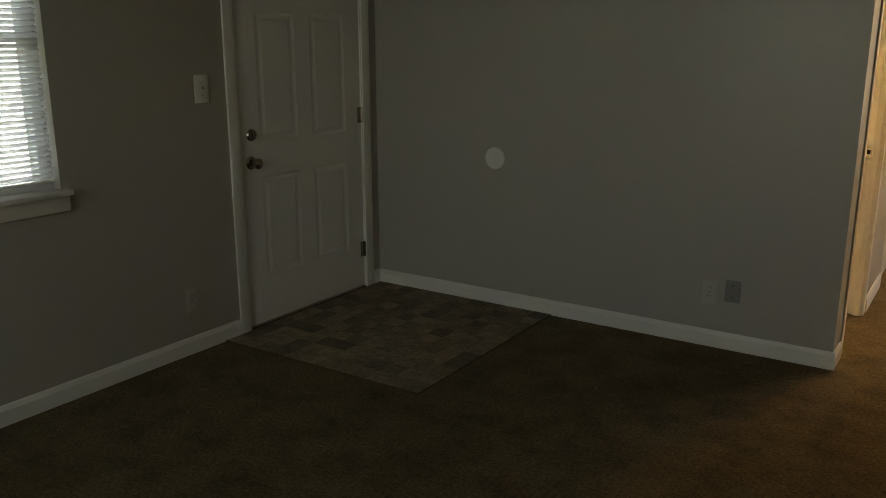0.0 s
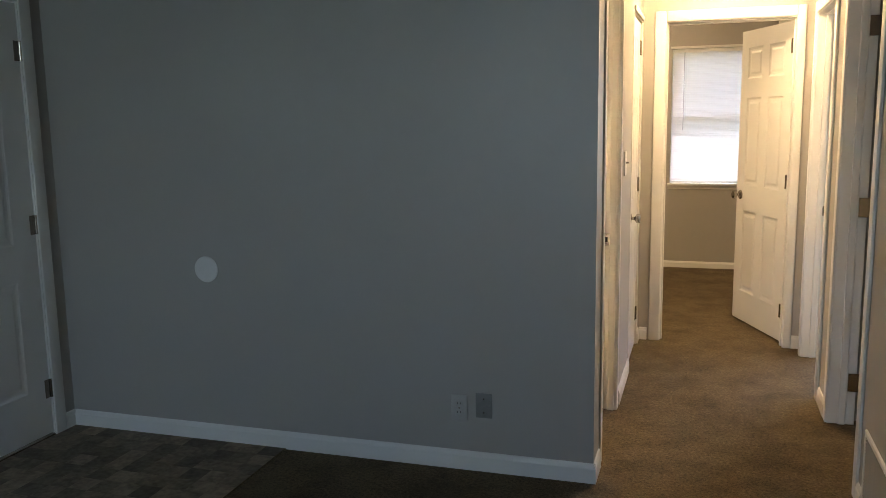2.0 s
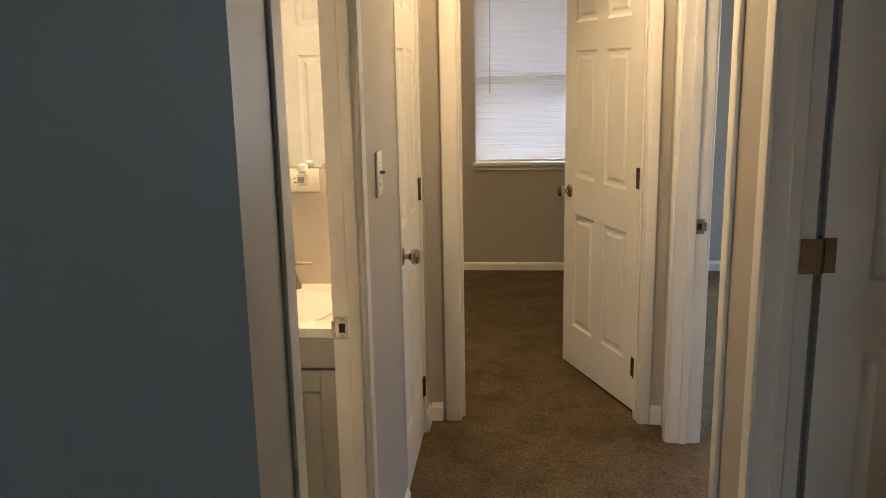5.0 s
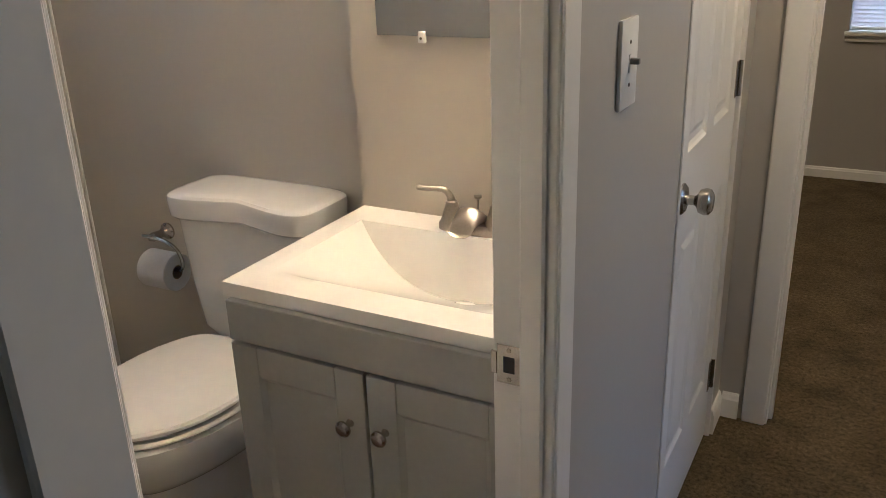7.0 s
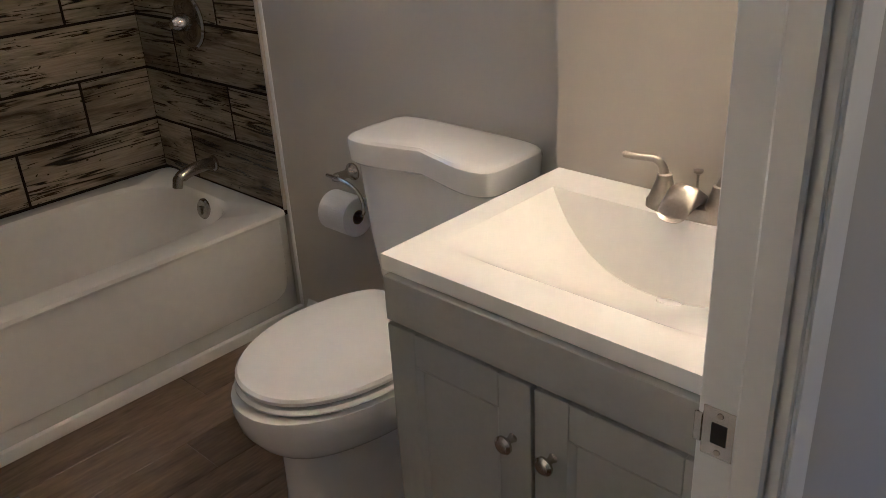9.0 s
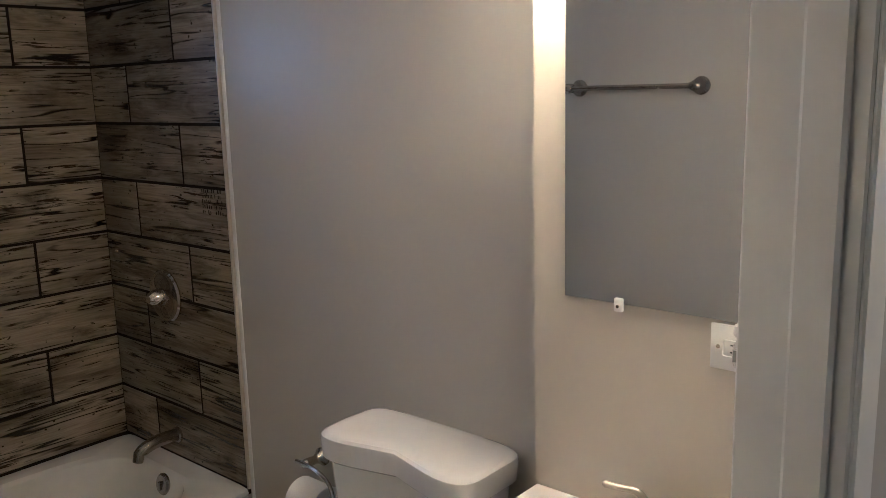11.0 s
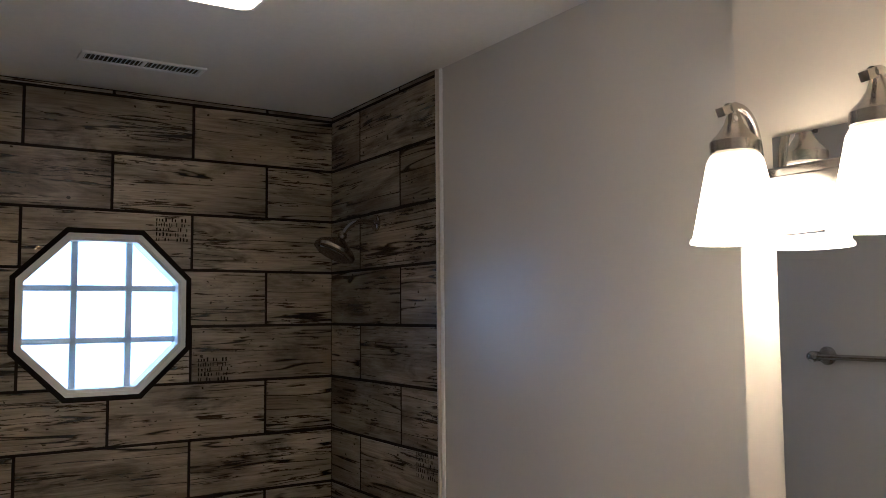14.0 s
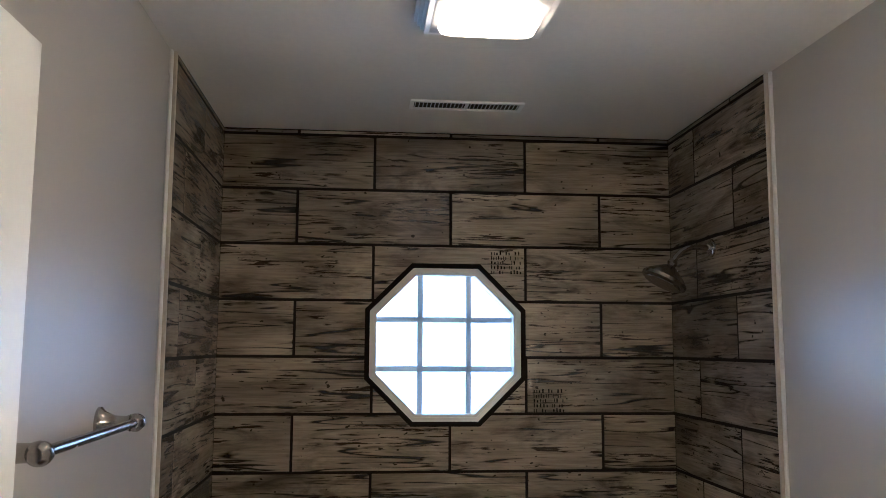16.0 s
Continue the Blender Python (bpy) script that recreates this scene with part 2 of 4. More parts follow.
    tone = n.new("ShaderNodeHueSaturation")
    span = n.new("ShaderNodeMapRange")
    span.inputs["To Min"].default_value, span.inputs["To Max"].default_value = 0.68, 1.08
    l.new(info.outputs["Random"], span.inputs["Value"])
    l.new(span.outputs["Result"], tone.inputs["Value"])
    l.new(dark, tone.inputs["Color"])
    l.new(tone.outputs["Color"], p.inputs["Base Color"])
    p.inputs["Roughness"].default_value = 0.27
    p.inputs["Specular IOR Level"].default_value = 0.5
    bp = n.new("ShaderNodeBump")
    bp.inputs["Strength"].default_value, bp.inputs["Distance"].default_value = 0.35, 0.0015
    l.new(grain, bp.inputs["Height"])
    l.new(bp.outputs["Normal"], p.inputs["Normal"])
    return m


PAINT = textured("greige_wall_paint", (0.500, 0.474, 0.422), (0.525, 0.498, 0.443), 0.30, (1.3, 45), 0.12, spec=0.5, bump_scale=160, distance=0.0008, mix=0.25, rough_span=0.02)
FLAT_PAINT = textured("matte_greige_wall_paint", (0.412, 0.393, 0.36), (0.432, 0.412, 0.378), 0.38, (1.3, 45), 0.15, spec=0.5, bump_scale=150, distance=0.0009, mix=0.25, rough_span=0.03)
# greige paint made lighter and yellower, with the vanity lamp's glow in its colour
LAMPLIT_PAINT = textured("lamplit_wall_paint", (0.520, 0.480, 0.408), (0.545, 0.503, 0.428), 0.34, (1.3, 45), 0.12, spec=0.5, bump_scale=160, distance=0.0008, mix=0.25, rough_span=0.02)
CEIL = textured("ceiling_paint", (0.69, 0.665, 0.61), (0.75, 0.722, 0.665), 0.8, (1.2, 60), 0.2, bump_scale=120, distance=0.001, spec=0.3)
TRIM = textured("white_trim_paint", (0.735, 0.725, 0.695), (0.78, 0.77, 0.74), 0.35, (5, 90), 0.03, distance=0.0008, mix=0.35)
DOORW = textured("white_door_paint", (0.74, 0.735, 0.71), (0.785, 0.78, 0.755), 0.36, (3, 120), 0.04, distance=0.0006, mix=0.35)
CARPET = carpet_material()
VINYL = textured("slate_look_vinyl", (0.085, 0.064, 0.044), (0.29, 0.235, 0.168), 0.62, (9, 40), 0.15, mix=0.5, each=0.40, spec=0.25)
PLANK = textured("vinyl_plank", (0.085, 0.055, 0.037), (0.29, 0.205, 0.140), 0.40, (3.2, 16), 0.12, stretch=(7, 1, 7), each=0.26, mix=0.45)
TILE_X, TILE_Y = wood_tile_material(0), wood_tile_material(1)
GROUT = textured("dark_grout", (0.007, 0.006, 0.005), (0.014, 0.012, 0.010), 0.95, (8, 150), 0.3, spec=0.08)
PORCELAIN = textured("white_porcelain", (0.78, 0.77, 0.745), (0.82, 0.81, 0.785), 0.10, (2, 30), 0.0, rough_span=0.03, coat=0.3)
TUBW = textured("white_tub_enamel", (0.67, 0.655, 0.615), (0.73, 0.715, 0.675), 0.16, (2, 30), 0.0, rough_span=0.05, coat=0.2)
MARBLE = textured("cultured_marble", (0.80, 0.785, 0.755), (0.84, 0.825, 0.795), 0.16, (4, 40), 0.0, rough_span=0.04, coat=0.2)
CABINET = textured("grey_cabinet_paint", (0.335, 0.335, 0.31), (0.375, 0.372, 0.346), 0.42, (3, 80), 0.05, distance=0.0006)
NICKEL = textured("brushed_nickel", (0.40, 0.372, 0.335), (0.50, 0.466, 0.42), 0.24, (20, 200), 0.05, metal=1.0, distance=0.0004)
DARKNICKEL = textured("aged_nickel", (0.28, 0.25, 0.21), (0.40, 0.36, 0.30), 0.24, (20, 200), 0.05, metal=1.0, distance=0.0004)
BRUSHED = textured("satin_faucet_nickel", (0.35, 0.315, 0.27), (0.44, 0.398, 0.345), 0.34, (20, 200), 0.05, metal=1.0, distance=0.0004)
CHROME = textured("polished_nickel", (0.40, 0.375, 0.345), (0.49, 0.46, 0.42), 0.13, (20, 200), 0.0, metal=1.0, rough_span=0.04)
BLACK = textured("dark_recess", (0.010, 0.009, 0.008), (0.02, 0.018, 0.016), 0.8, (10, 100), 0.0)
PLASTIC = textured("white_plastic", (0.74, 0.73, 0.70), (0.79, 0.78, 0.75), 0.32, (4, 60), 0.0)
GREYPL = textured("grey_plate_plastic", (0.20, 0.20, 0.195), (0.26, 0.26, 0.25), 0.4, (4, 60), 0.0)
ALMOND = textured("almond_plastic", (0.46, 0.45, 0.42), (0.50, 0.49, 0.46), 0.35, (4, 60), 0.0)
PAPER = textured("tissue_paper", (0.74, 0.735, 0.73), (0.82, 0.815, 0.81), 0.9, (20, 200), 0.4)
CARD = textured("cardboard_core", (0.20, 0.14, 0.09), (0.27, 0.19, 0.12), 0.9, (20, 200), 0.1)
BRASSY = textured("metal_tile_edge", (0.50, 0.45, 0.37), (0.60, 0.54, 0.45), 0.35, (10, 150), 0.05, metal=0.6)
GRASS = textured("lawn", (0.035, 0.07, 0.02), (0.07, 0.12, 0.035), 0.95, (0.3, 6), 0.3)
GRILLE = textured("grey_grille_enamel", (0.17, 0.17, 0.165), (0.22, 0.22, 0.215), 0.45, (6, 90), 0.05)
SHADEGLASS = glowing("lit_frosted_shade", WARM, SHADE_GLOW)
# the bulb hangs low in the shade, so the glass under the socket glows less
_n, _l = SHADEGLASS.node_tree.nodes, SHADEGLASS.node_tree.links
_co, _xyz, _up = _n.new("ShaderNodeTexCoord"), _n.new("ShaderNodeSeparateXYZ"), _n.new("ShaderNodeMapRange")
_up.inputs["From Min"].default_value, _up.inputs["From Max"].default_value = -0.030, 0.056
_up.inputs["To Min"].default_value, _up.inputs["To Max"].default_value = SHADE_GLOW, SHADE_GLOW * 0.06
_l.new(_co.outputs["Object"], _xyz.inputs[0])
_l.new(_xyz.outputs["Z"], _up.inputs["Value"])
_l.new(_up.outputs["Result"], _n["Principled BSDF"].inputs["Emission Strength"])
LENS = glowing("lit_fan_lens", (1.0, 0.63, 0.31), LENS_GLOW)
HALLGLASS = glowing("lit_hall_dome", WARM, HALL_GLOW)

MIRROR, _mn, _ml, _mp = nodes_of("mirror_silver")
_mp.inputs["Base Color"].default_value, _mp.inputs["Metallic"].default_value, _mp.inputs["Roughness"].default_value = (0.80, 0.83, 0.86, 1), 1.0, 0.015
CLEAR, _mn, _ml, _mp = nodes_of("clear_plastic")
_mp.inputs["Base Color"].default_value, _mp.inputs["Transmission Weight"].default_value, _mp.inputs["Roughness"].default_value = (0.9, 0.9, 0.9, 1), 0.8, 0.15
GLASS, _mn, _ml, _mp = nodes_of("window_glass")
_mp.inputs["Base Color"].default_value, _mp.inputs["Transmission Weight"].default_value, _mp.inputs["Roughness"].default_value, _mp.inputs["IOR"].default_value = (0.95, 0.98, 1.0, 1), 1.0, 0.0, 1.01

def translucent(name, colour, through_colour, share):
    """White plastic that lets a share of the daylight behind it glow through."""
    m, n, l, p = nodes_of(name)
    p.inputs["Base Color"].default_value, p.inputs["Roughness"].default_value = (*colour, 1), 0.45
    t = n.new("ShaderNodeBsdfTranslucent")
    t.inputs["Color"].default_value = (*through_colour, 1)
    x = n.new("ShaderNodeMixShader")
    x.inputs[0].default_value = share
    l.new(p.outputs[0], x.inputs[1])
    l.new(t.outputs[0], x.inputs[2])
    l.new(x.outputs[0], n["Material Output"].inputs["Surface"])
    return m


BLIND = translucent("white_blind_slat", (0.80, 0.79, 0.77), (0.74, 0.68, 0.67), 0.17)
GRID = translucent("white_vinyl_grid", (0.82, 0.83, 0.83), (0.72, 0.76, 0.77), 0.24)

FROST, _mn, _ml, _mp = nodes_of("obscured_glass")
_mp.inputs["Base Color"].default_value, _mp.inputs["Transmission Weight"].default_value, _mp.inputs["Roughness"].default_value, _mp.inputs["IOR"].default_value = (0.97, 0.99, 1.0, 1), 1.0, 0.3, 1.15
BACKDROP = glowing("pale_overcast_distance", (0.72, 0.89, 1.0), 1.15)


# ---- the large structure ----
XL, XHL, XBI, XR, XR2 = -2.085, 0.488, 0.408, 1.49, 1.605
YS, YB, YT, YV, YW, YE, YE2, YF = -1.6, 4.565, 4.705, 6.097, 6.262, 6.893, 7.0, 9.69
XT, CEILING = -2.145, 2.462


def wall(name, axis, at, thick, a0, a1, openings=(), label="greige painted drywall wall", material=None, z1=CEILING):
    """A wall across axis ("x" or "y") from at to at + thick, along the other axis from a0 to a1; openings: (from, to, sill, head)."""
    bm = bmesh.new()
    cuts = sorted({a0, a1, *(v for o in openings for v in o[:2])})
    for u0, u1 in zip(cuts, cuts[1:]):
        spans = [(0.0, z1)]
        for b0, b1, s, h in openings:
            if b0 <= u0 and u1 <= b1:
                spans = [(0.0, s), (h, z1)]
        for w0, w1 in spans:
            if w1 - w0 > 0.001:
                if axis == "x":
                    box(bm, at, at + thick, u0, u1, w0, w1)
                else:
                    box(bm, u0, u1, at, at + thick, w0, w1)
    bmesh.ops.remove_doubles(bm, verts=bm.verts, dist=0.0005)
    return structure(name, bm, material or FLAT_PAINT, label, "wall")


def cut_away(rect, hole):
    """The convex pieces of the rectangle (u0, u1, v0, v1) outside the convex polygon hole (counter-clockwise)."""
    rest = [(rect[0], rect[2]), (rect[1], rect[2]), (rect[1], rect[3]), (rect[0], rect[3])]
    pieces = []

    def clip(poly, p, q, keep):
        out = []
        side = [((q[0] - p[0]) * (v[1] - p[1]) - (q[1] - p[1]) * (v[0] - p[0])) * keep for v in poly]
        for k in range(len(poly)):
            j = (k + 1) % len(poly)
            if side[k] >= 0:
                out.append(poly[k])
            if (side[k] > 0) != (side[j] > 0) and abs(side[k] - side[j]) > 1e-12:
                s = side[k] / (side[k] - side[j])
                out.append((poly[k][0] + s * (poly[j][0] - poly[k][0]), poly[k][1] + s * (poly[j][1] - poly[k][1])))
        clean = [v for i, v in enumerate(out) if math.dist(v, out[i - 1]) > 1e-4]
        return clean if len(clean) > 2 else []

    for k in range(len(hole)):
        if not rest:
            break
        p, q = hole[k], hole[(k + 1) % len(hole)]
        away = clip(rest, p, q, -1)
        if away:
            pieces.append(away)
        rest = clip(rest, p, q, 1)
    return pieces if rest else [[(rect[0], rect[2]), (rect[1], rect[2]), (rect[1], rect[3]), (rect[0], rect[3])]]


def octagon(half, cy=5.467, cz=1.740):
    c = half * 0.429
    return [(cy + u, cz + v) for u, v in ((half, -c), (half, c), (c, half), (-c, half), (-half, c), (-half, -c), (-c, -half), (c, -half))]


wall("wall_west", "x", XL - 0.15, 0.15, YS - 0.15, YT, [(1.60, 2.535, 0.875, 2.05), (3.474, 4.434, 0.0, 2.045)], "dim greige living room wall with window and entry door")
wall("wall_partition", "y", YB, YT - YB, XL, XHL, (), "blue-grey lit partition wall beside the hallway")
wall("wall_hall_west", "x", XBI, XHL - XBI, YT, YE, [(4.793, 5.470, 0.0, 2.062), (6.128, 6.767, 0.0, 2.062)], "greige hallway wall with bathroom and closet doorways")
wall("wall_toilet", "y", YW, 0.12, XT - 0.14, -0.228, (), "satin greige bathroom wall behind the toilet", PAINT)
wall("wall_vanity", "y", YV, YW + 0.12 - YV, -0.228, XBI, (), "greige wall section behind the vanity, lamp glow put into its paint", LAMPLIT_PAINT)
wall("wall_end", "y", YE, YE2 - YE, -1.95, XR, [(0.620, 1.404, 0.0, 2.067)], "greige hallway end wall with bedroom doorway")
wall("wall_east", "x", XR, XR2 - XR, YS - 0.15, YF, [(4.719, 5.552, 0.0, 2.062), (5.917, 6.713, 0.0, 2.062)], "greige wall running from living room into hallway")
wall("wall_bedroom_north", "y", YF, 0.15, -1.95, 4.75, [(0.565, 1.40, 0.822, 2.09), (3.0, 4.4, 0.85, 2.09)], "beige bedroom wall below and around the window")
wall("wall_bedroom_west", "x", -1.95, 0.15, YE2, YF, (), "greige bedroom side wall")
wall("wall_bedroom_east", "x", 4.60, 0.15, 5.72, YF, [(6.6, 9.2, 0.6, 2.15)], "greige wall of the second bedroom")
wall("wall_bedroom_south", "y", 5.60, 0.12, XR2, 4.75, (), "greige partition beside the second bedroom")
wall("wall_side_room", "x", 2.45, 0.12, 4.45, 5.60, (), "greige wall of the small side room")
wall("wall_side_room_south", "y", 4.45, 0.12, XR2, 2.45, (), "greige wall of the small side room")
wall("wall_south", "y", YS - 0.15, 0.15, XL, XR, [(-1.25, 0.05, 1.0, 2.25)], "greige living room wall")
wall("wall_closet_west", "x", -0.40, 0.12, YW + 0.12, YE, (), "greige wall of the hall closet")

bm = bmesh.new()
for piece in cut_away((YT - 0.14, YW + 0.12, 0.0, CEILING), octagon(0.262)):
    prism(bm, piece, lambda u, v, d: (d, u, v), XT - 0.14, XT)
structure("wall_tub", bm, PAINT, "outside wall behind the bathtub tiles", "wall")

# the overhang past the outer walls is unseen, added to cut sky light
structure("ceiling", boxed(-2.75, 5.0, -4.2, 10.3, CEILING, CEILING + 0.12), CEIL, "off-white painted drywall ceiling with added overhang that blocks the sky", "ceiling")

bm = bmesh.new()
box(bm, XL - 0.15, XR2, -1.75, YT - 0.02, -0.08, 0.0)
box(bm, XR2, 2.57, 4.45, 5.60, -0.08, 0.0)
box(bm, XBI + 0.02, XR2, YT - 0.02, 9.7, -0.08, 0.0)
box(bm, XR2, 4.75, 5.60, 9.7, -0.08, 0.0)
box(bm, -1.95, XBI + 0.02, YW, 9.7, -0.08, 0.0)
structure("floor", bm, CARPET, "worn brown cut-pile carpet with flecks and traffic marks", "carpet")
structure("ground", boxed(-600, 600, -600, 600, -0.55, -0.45), GRASS, "green lawn outside the house", "ground")


# ---- floors laid in pieces ----
bath_floor = tagged(thing("bathroom_floor", "wood-look brown vinyl plank bathroom floor", "floor"), kind="structure")
part("subfloor", boxed(XT, XBI + 0.02, YT - 0.02, YW, -0.08, 0.0), BLACK, bath_floor, "dark floor under the planks", smooth=False)
_plank_data = {}
for row in range(13):
    x1 = XBI + 0.02 - row * 0.152
    x0 = max(x1 - 0.1505, XT + 0.005)
    if x0 > -1.45:
        y = YT - 0.3 - (row * 0.37) % 0.9
        while y < YW:
            y0, y1 = max(y, YT + 0.002), min(y + 0.9185, YW - 0.002)
            if y1 - y0 > 0.02:
                key = (round(x1 - x0, 3), round(y1 - y0, 3))
                if key not in _plank_data:
                    _plank_data[key] = mesh_of("plank", boxed(0, key[0], 0, key[1], 0, 0.007, 0.0012, 1), PLANK)
                ob = new("plank", _plank_data[key])
                ob.location = (x0, y0, 0.0)
                ob.parent = bath_floor
            y += 0.92

entry = tagged(thing("entry_floor", "mottled brown slate-look vinyl tile entry patch", "vinyl floor"), kind="structure")
_tile = mesh_of("vinyl_tile", boxed(0, 0.0967, 0, 0.1033, 0, 0.005, 0.0006, 1), VINYL)
for i in range(12):
    for j in range(12):
        ob = new("vinyl_tile", _tile)
        ob.location = (XL + 0.008 + i * 0.0971, 3.316 + j * 0.1037, 0.0)
        ob.parent = entry
part("edge_strip", boxed(-0.914, -0.909, 3.308, YB - 0.012, 0, 0.0055, 0.001), CARPET, entry, "carpet edge along the vinyl")
part("edge_strip", boxed(XL + 0.008, -0.909, 3.308, 3.313, 0, 0.0055, 0.001), CARPET, entry, "carpet edge along the vinyl")


# ---- baseboards ----
def baseboard(axis, at, out, a0, a1, h=0.083, t=0.012, name="baseboard"):
    """A moulded board on the wall face at, standing out by t towards out (+1 or -1)."""
    prof = [(0, 0), (t, 0), (t, h * 0.74), (t * 0.75, h * 0.80), (t * 0.55, h * 0.93), (t * 0.2, h), (0, h)]
    if axis == "x":
        bm = prism(bmesh.new(), prof, lambda u, v, d: (at + out * u, d, v), a0, a1)
    else:
        bm = prism(bmesh.new(), prof, lambda u, v, d: (d, at + out * u, v), a0, a1)
    return structure(name, bm, TRIM, "white painted wooden baseboard along the wall", "baseboard")


baseboard("y", YB, -1, XL + 0.012, XHL + 0.010)
baseboard("x", XL, 1, YS, 3.410)
baseboard("x", XL, 1, 4.498, YB)
baseboard("x", XHL, 1, YB - 0.011, 4.735)
baseboard("x", XHL, 1, 5.540, 6.126)
baseboard("x", XHL, 1, 6.769, YE)
baseboard("y", YE, -1, XHL + 0.012, 0.548)
baseboard("y", YE, -1, 1.444, XR)
baseboard("x", XR, -1, 5.622, 5.846)
baseboard("x", XR, -1, YS, 3.86)
baseboard("x", XR, -1, 4.57, 4.659)
baseboard("y", YF, -1, -1.8, XR, 0.062)
baseboard("y", YF, -1, XR2, 4.6, 0.075)
baseboard("y", YW, -1, -1.36, -0.24, 0.075)


# ---- door frames ----
def door_frame(name, axis, face, inner, a0, a1, head, width, sides=(1, 1), both=True, stop_at=None, thick=0.016, rounding=0.006):
    """Jambs through the wall between face and inner, and casings on the face; a0, a1: the clear opening; sides: the share of the width on each side."""
    th = tagged(thing(name, "white painted wooden door frame with plain rounded casing", "door frame"), kind="structure")
    out = 1 if face > inner else -1
    lo, hi = min(face, inner), max(face, inner)

    def put(nm, u0, u1, d0, d1, z0, z1, bev=0.002):
        d0, d1 = min(d0, d1), max(d0, d1)
        if axis == "x":
            bm = boxed(d0, d1, u0, u1, z0, z1, bev, 3 if bev > 0.003 else 1)
        else:
            bm = boxed(u0, u1, d0, d1, z0, z1, bev, 3 if bev > 0.003 else 1)
        part(nm, bm, TRIM, th)

    put("jamb", a0 - 0.0125, a0, lo - 0.004, hi + 0.004, 0, head)
    put("jamb", a1, a1 + 0.0125, lo - 0.004, hi + 0.004, 0, head)
    put("jamb", a0 - 0.0125, a1 + 0.0125, lo - 0.004, hi + 0.004, head, head + 0.0115)
    if stop_at is not None:
        put("stop", a0, a0 + 0.011, stop_at, stop_at + 0.033, 0, head, 0.0015)
        put("stop", a1 - 0.011, a1, stop_at, stop_at + 0.033, 0, head, 0.003)
        put("stop", a0 + 0.011, a1 - 0.011, stop_at, stop_at + 0.033, head - 0.011, head, 0.003)
    w0, w1 = width * sides[0], width * sides[1]
    for f, o in ((face, out), (inner, -out)) if both else ((face, out),):
        lip = 0.006
        if w0:
            put("casing", a0 - lip - w0, a0 - 0.004, f, f + o * thick, 0, head + lip + width, rounding)
        if w1:
            put("casing", a1 + 0.004, a1 + lip + w1, f, f + o * thick, 0, head + lip + width, rounding)
        put("casing", a0 - 0.0035, a1 + 0.0035, f, f + o * thick, head + lip, head + lip + width, rounding)
    return th


door_frame("door_frame_entry", "x", XL, XL - 0.15, 3.488, 4.422, 2.033, 0.066, both=False, thick=0.012, rounding=0.004)
f_bath = door_frame("door_frame_bathroom", "x", XHL, XBI, 4.807, 5.457, 2.05, 0.054, both=False, thick=0.008, rounding=0.002, stop_at=0.446)
door_frame("door_frame_closet", "x", XHL, XBI, 6.141, 6.754, 2.05, 0.03, sides=(0, 0), both=False)
door_frame("door_frame_bedroom", "y", YE, YE2, 0.633, 1.391, 2.055, 0.066, sides=(1, 0.70), stop_at=6.925)
f_side = door_frame("door_frame_side_room", "x", XR, XR2, 4.732, 5.539, 2.05, 0.066, both=False, stop_at=1.535, thick=0.012, rounding=0.004)
f_second = door_frame("door_frame_second_bedroom", "x", XR, XR2, 5.930, 6.700, 2.05, 0.066, sides=(1, 0.72), stop_at=1.53)


def strike(parent, m, metal=NICKEL):
    """A latch plate in a jamb: local x across, z up, y out of the jamb."""
    s = part("strike_plate", boxed(-0.018, 0.018, 0, 0.002, -0.029, 0.029, 0.0008, 1), metal, parent, "brushed metal strike plate")
    s.matrix_parent_inverse = Matrix()
    s.matrix_basis = m
    h = part("latch_hole", boxed(-0.008, 0.008, 0.0021, 0.0026, -0.012, 0.012), BLACK, s, "dark latch hole")
    for z in (-0.022, 0.022):
        part("screw", lathe(bmesh.new(), [(0.0035, 0), (0.003, 0.001), (0, 0.001)], pose(0, 0.002, z, -90), 10), DARKNICKEL, s)
    part("strike_lip", boxed(-0.027, -0.018, -0.002, 0.002, -0.017, 0.017, 0.001, 1), metal, s)


strike(f_bath, pose(0.428, 5.457, 0.881, 0, 0, 180) @ Matrix.Diagonal((-1, 1, 1, 1)))
strike(f_second, pose(1.577, 6.700, 0.905, 0, 0, 180), DARKNICKEL)


# ---- doors ----
def leaf_mesh(w, h, t, y0, rows, depth=0.0065):
    """A moulded six-panel leaf: x from the hinge, y from y0 to y0 + t."""
    bm = bmesh.new()
    st, mid = 0.145 * w, 0.125 * w
    xs = [0, st, (w - mid) / 2, (w + mid) / 2, w - st, w]
    zs = [0.0]
    for r in rows:
        zs += list(r)
    zs.append(h)
    for y, s in ((y0, 1), (y0 + t, -1)):
        for i in range(5):
            for k in range(len(zs) - 1):
                x0, x1, z0, z1 = xs[i], xs[i + 1], zs[k], zs[k + 1]
                if i in (1, 3) and k % 2 == 1:
                    loops = []
                    for ins, d in ((0, 0), (0.006, depth * 0.6), (0.014, depth), (0.028, depth), (0.042, depth * 0.2)):
                        loops.append([(x0 + ins, y + s * d, z0 + ins), (x1 - ins, y + s * d, z0 + ins), (x1 - ins, y + s * d, z1 - ins), (x0 + ins, y + s * d, z1 - ins)])
                    loft(bm, loops, cap_first=False)
                else:
                    bm.faces.new([bm.verts.new(p) for p in ((x0, y, z0), (x1, y, z0), (x1, y, z1), (x0, y, z1))])
    for x in (0, w):
        bm.faces.new([bm.verts.new(p) for p in ((x, y0, 0), (x, y0 + t, 0), (x, y0 + t, h), (x, y0, h))])
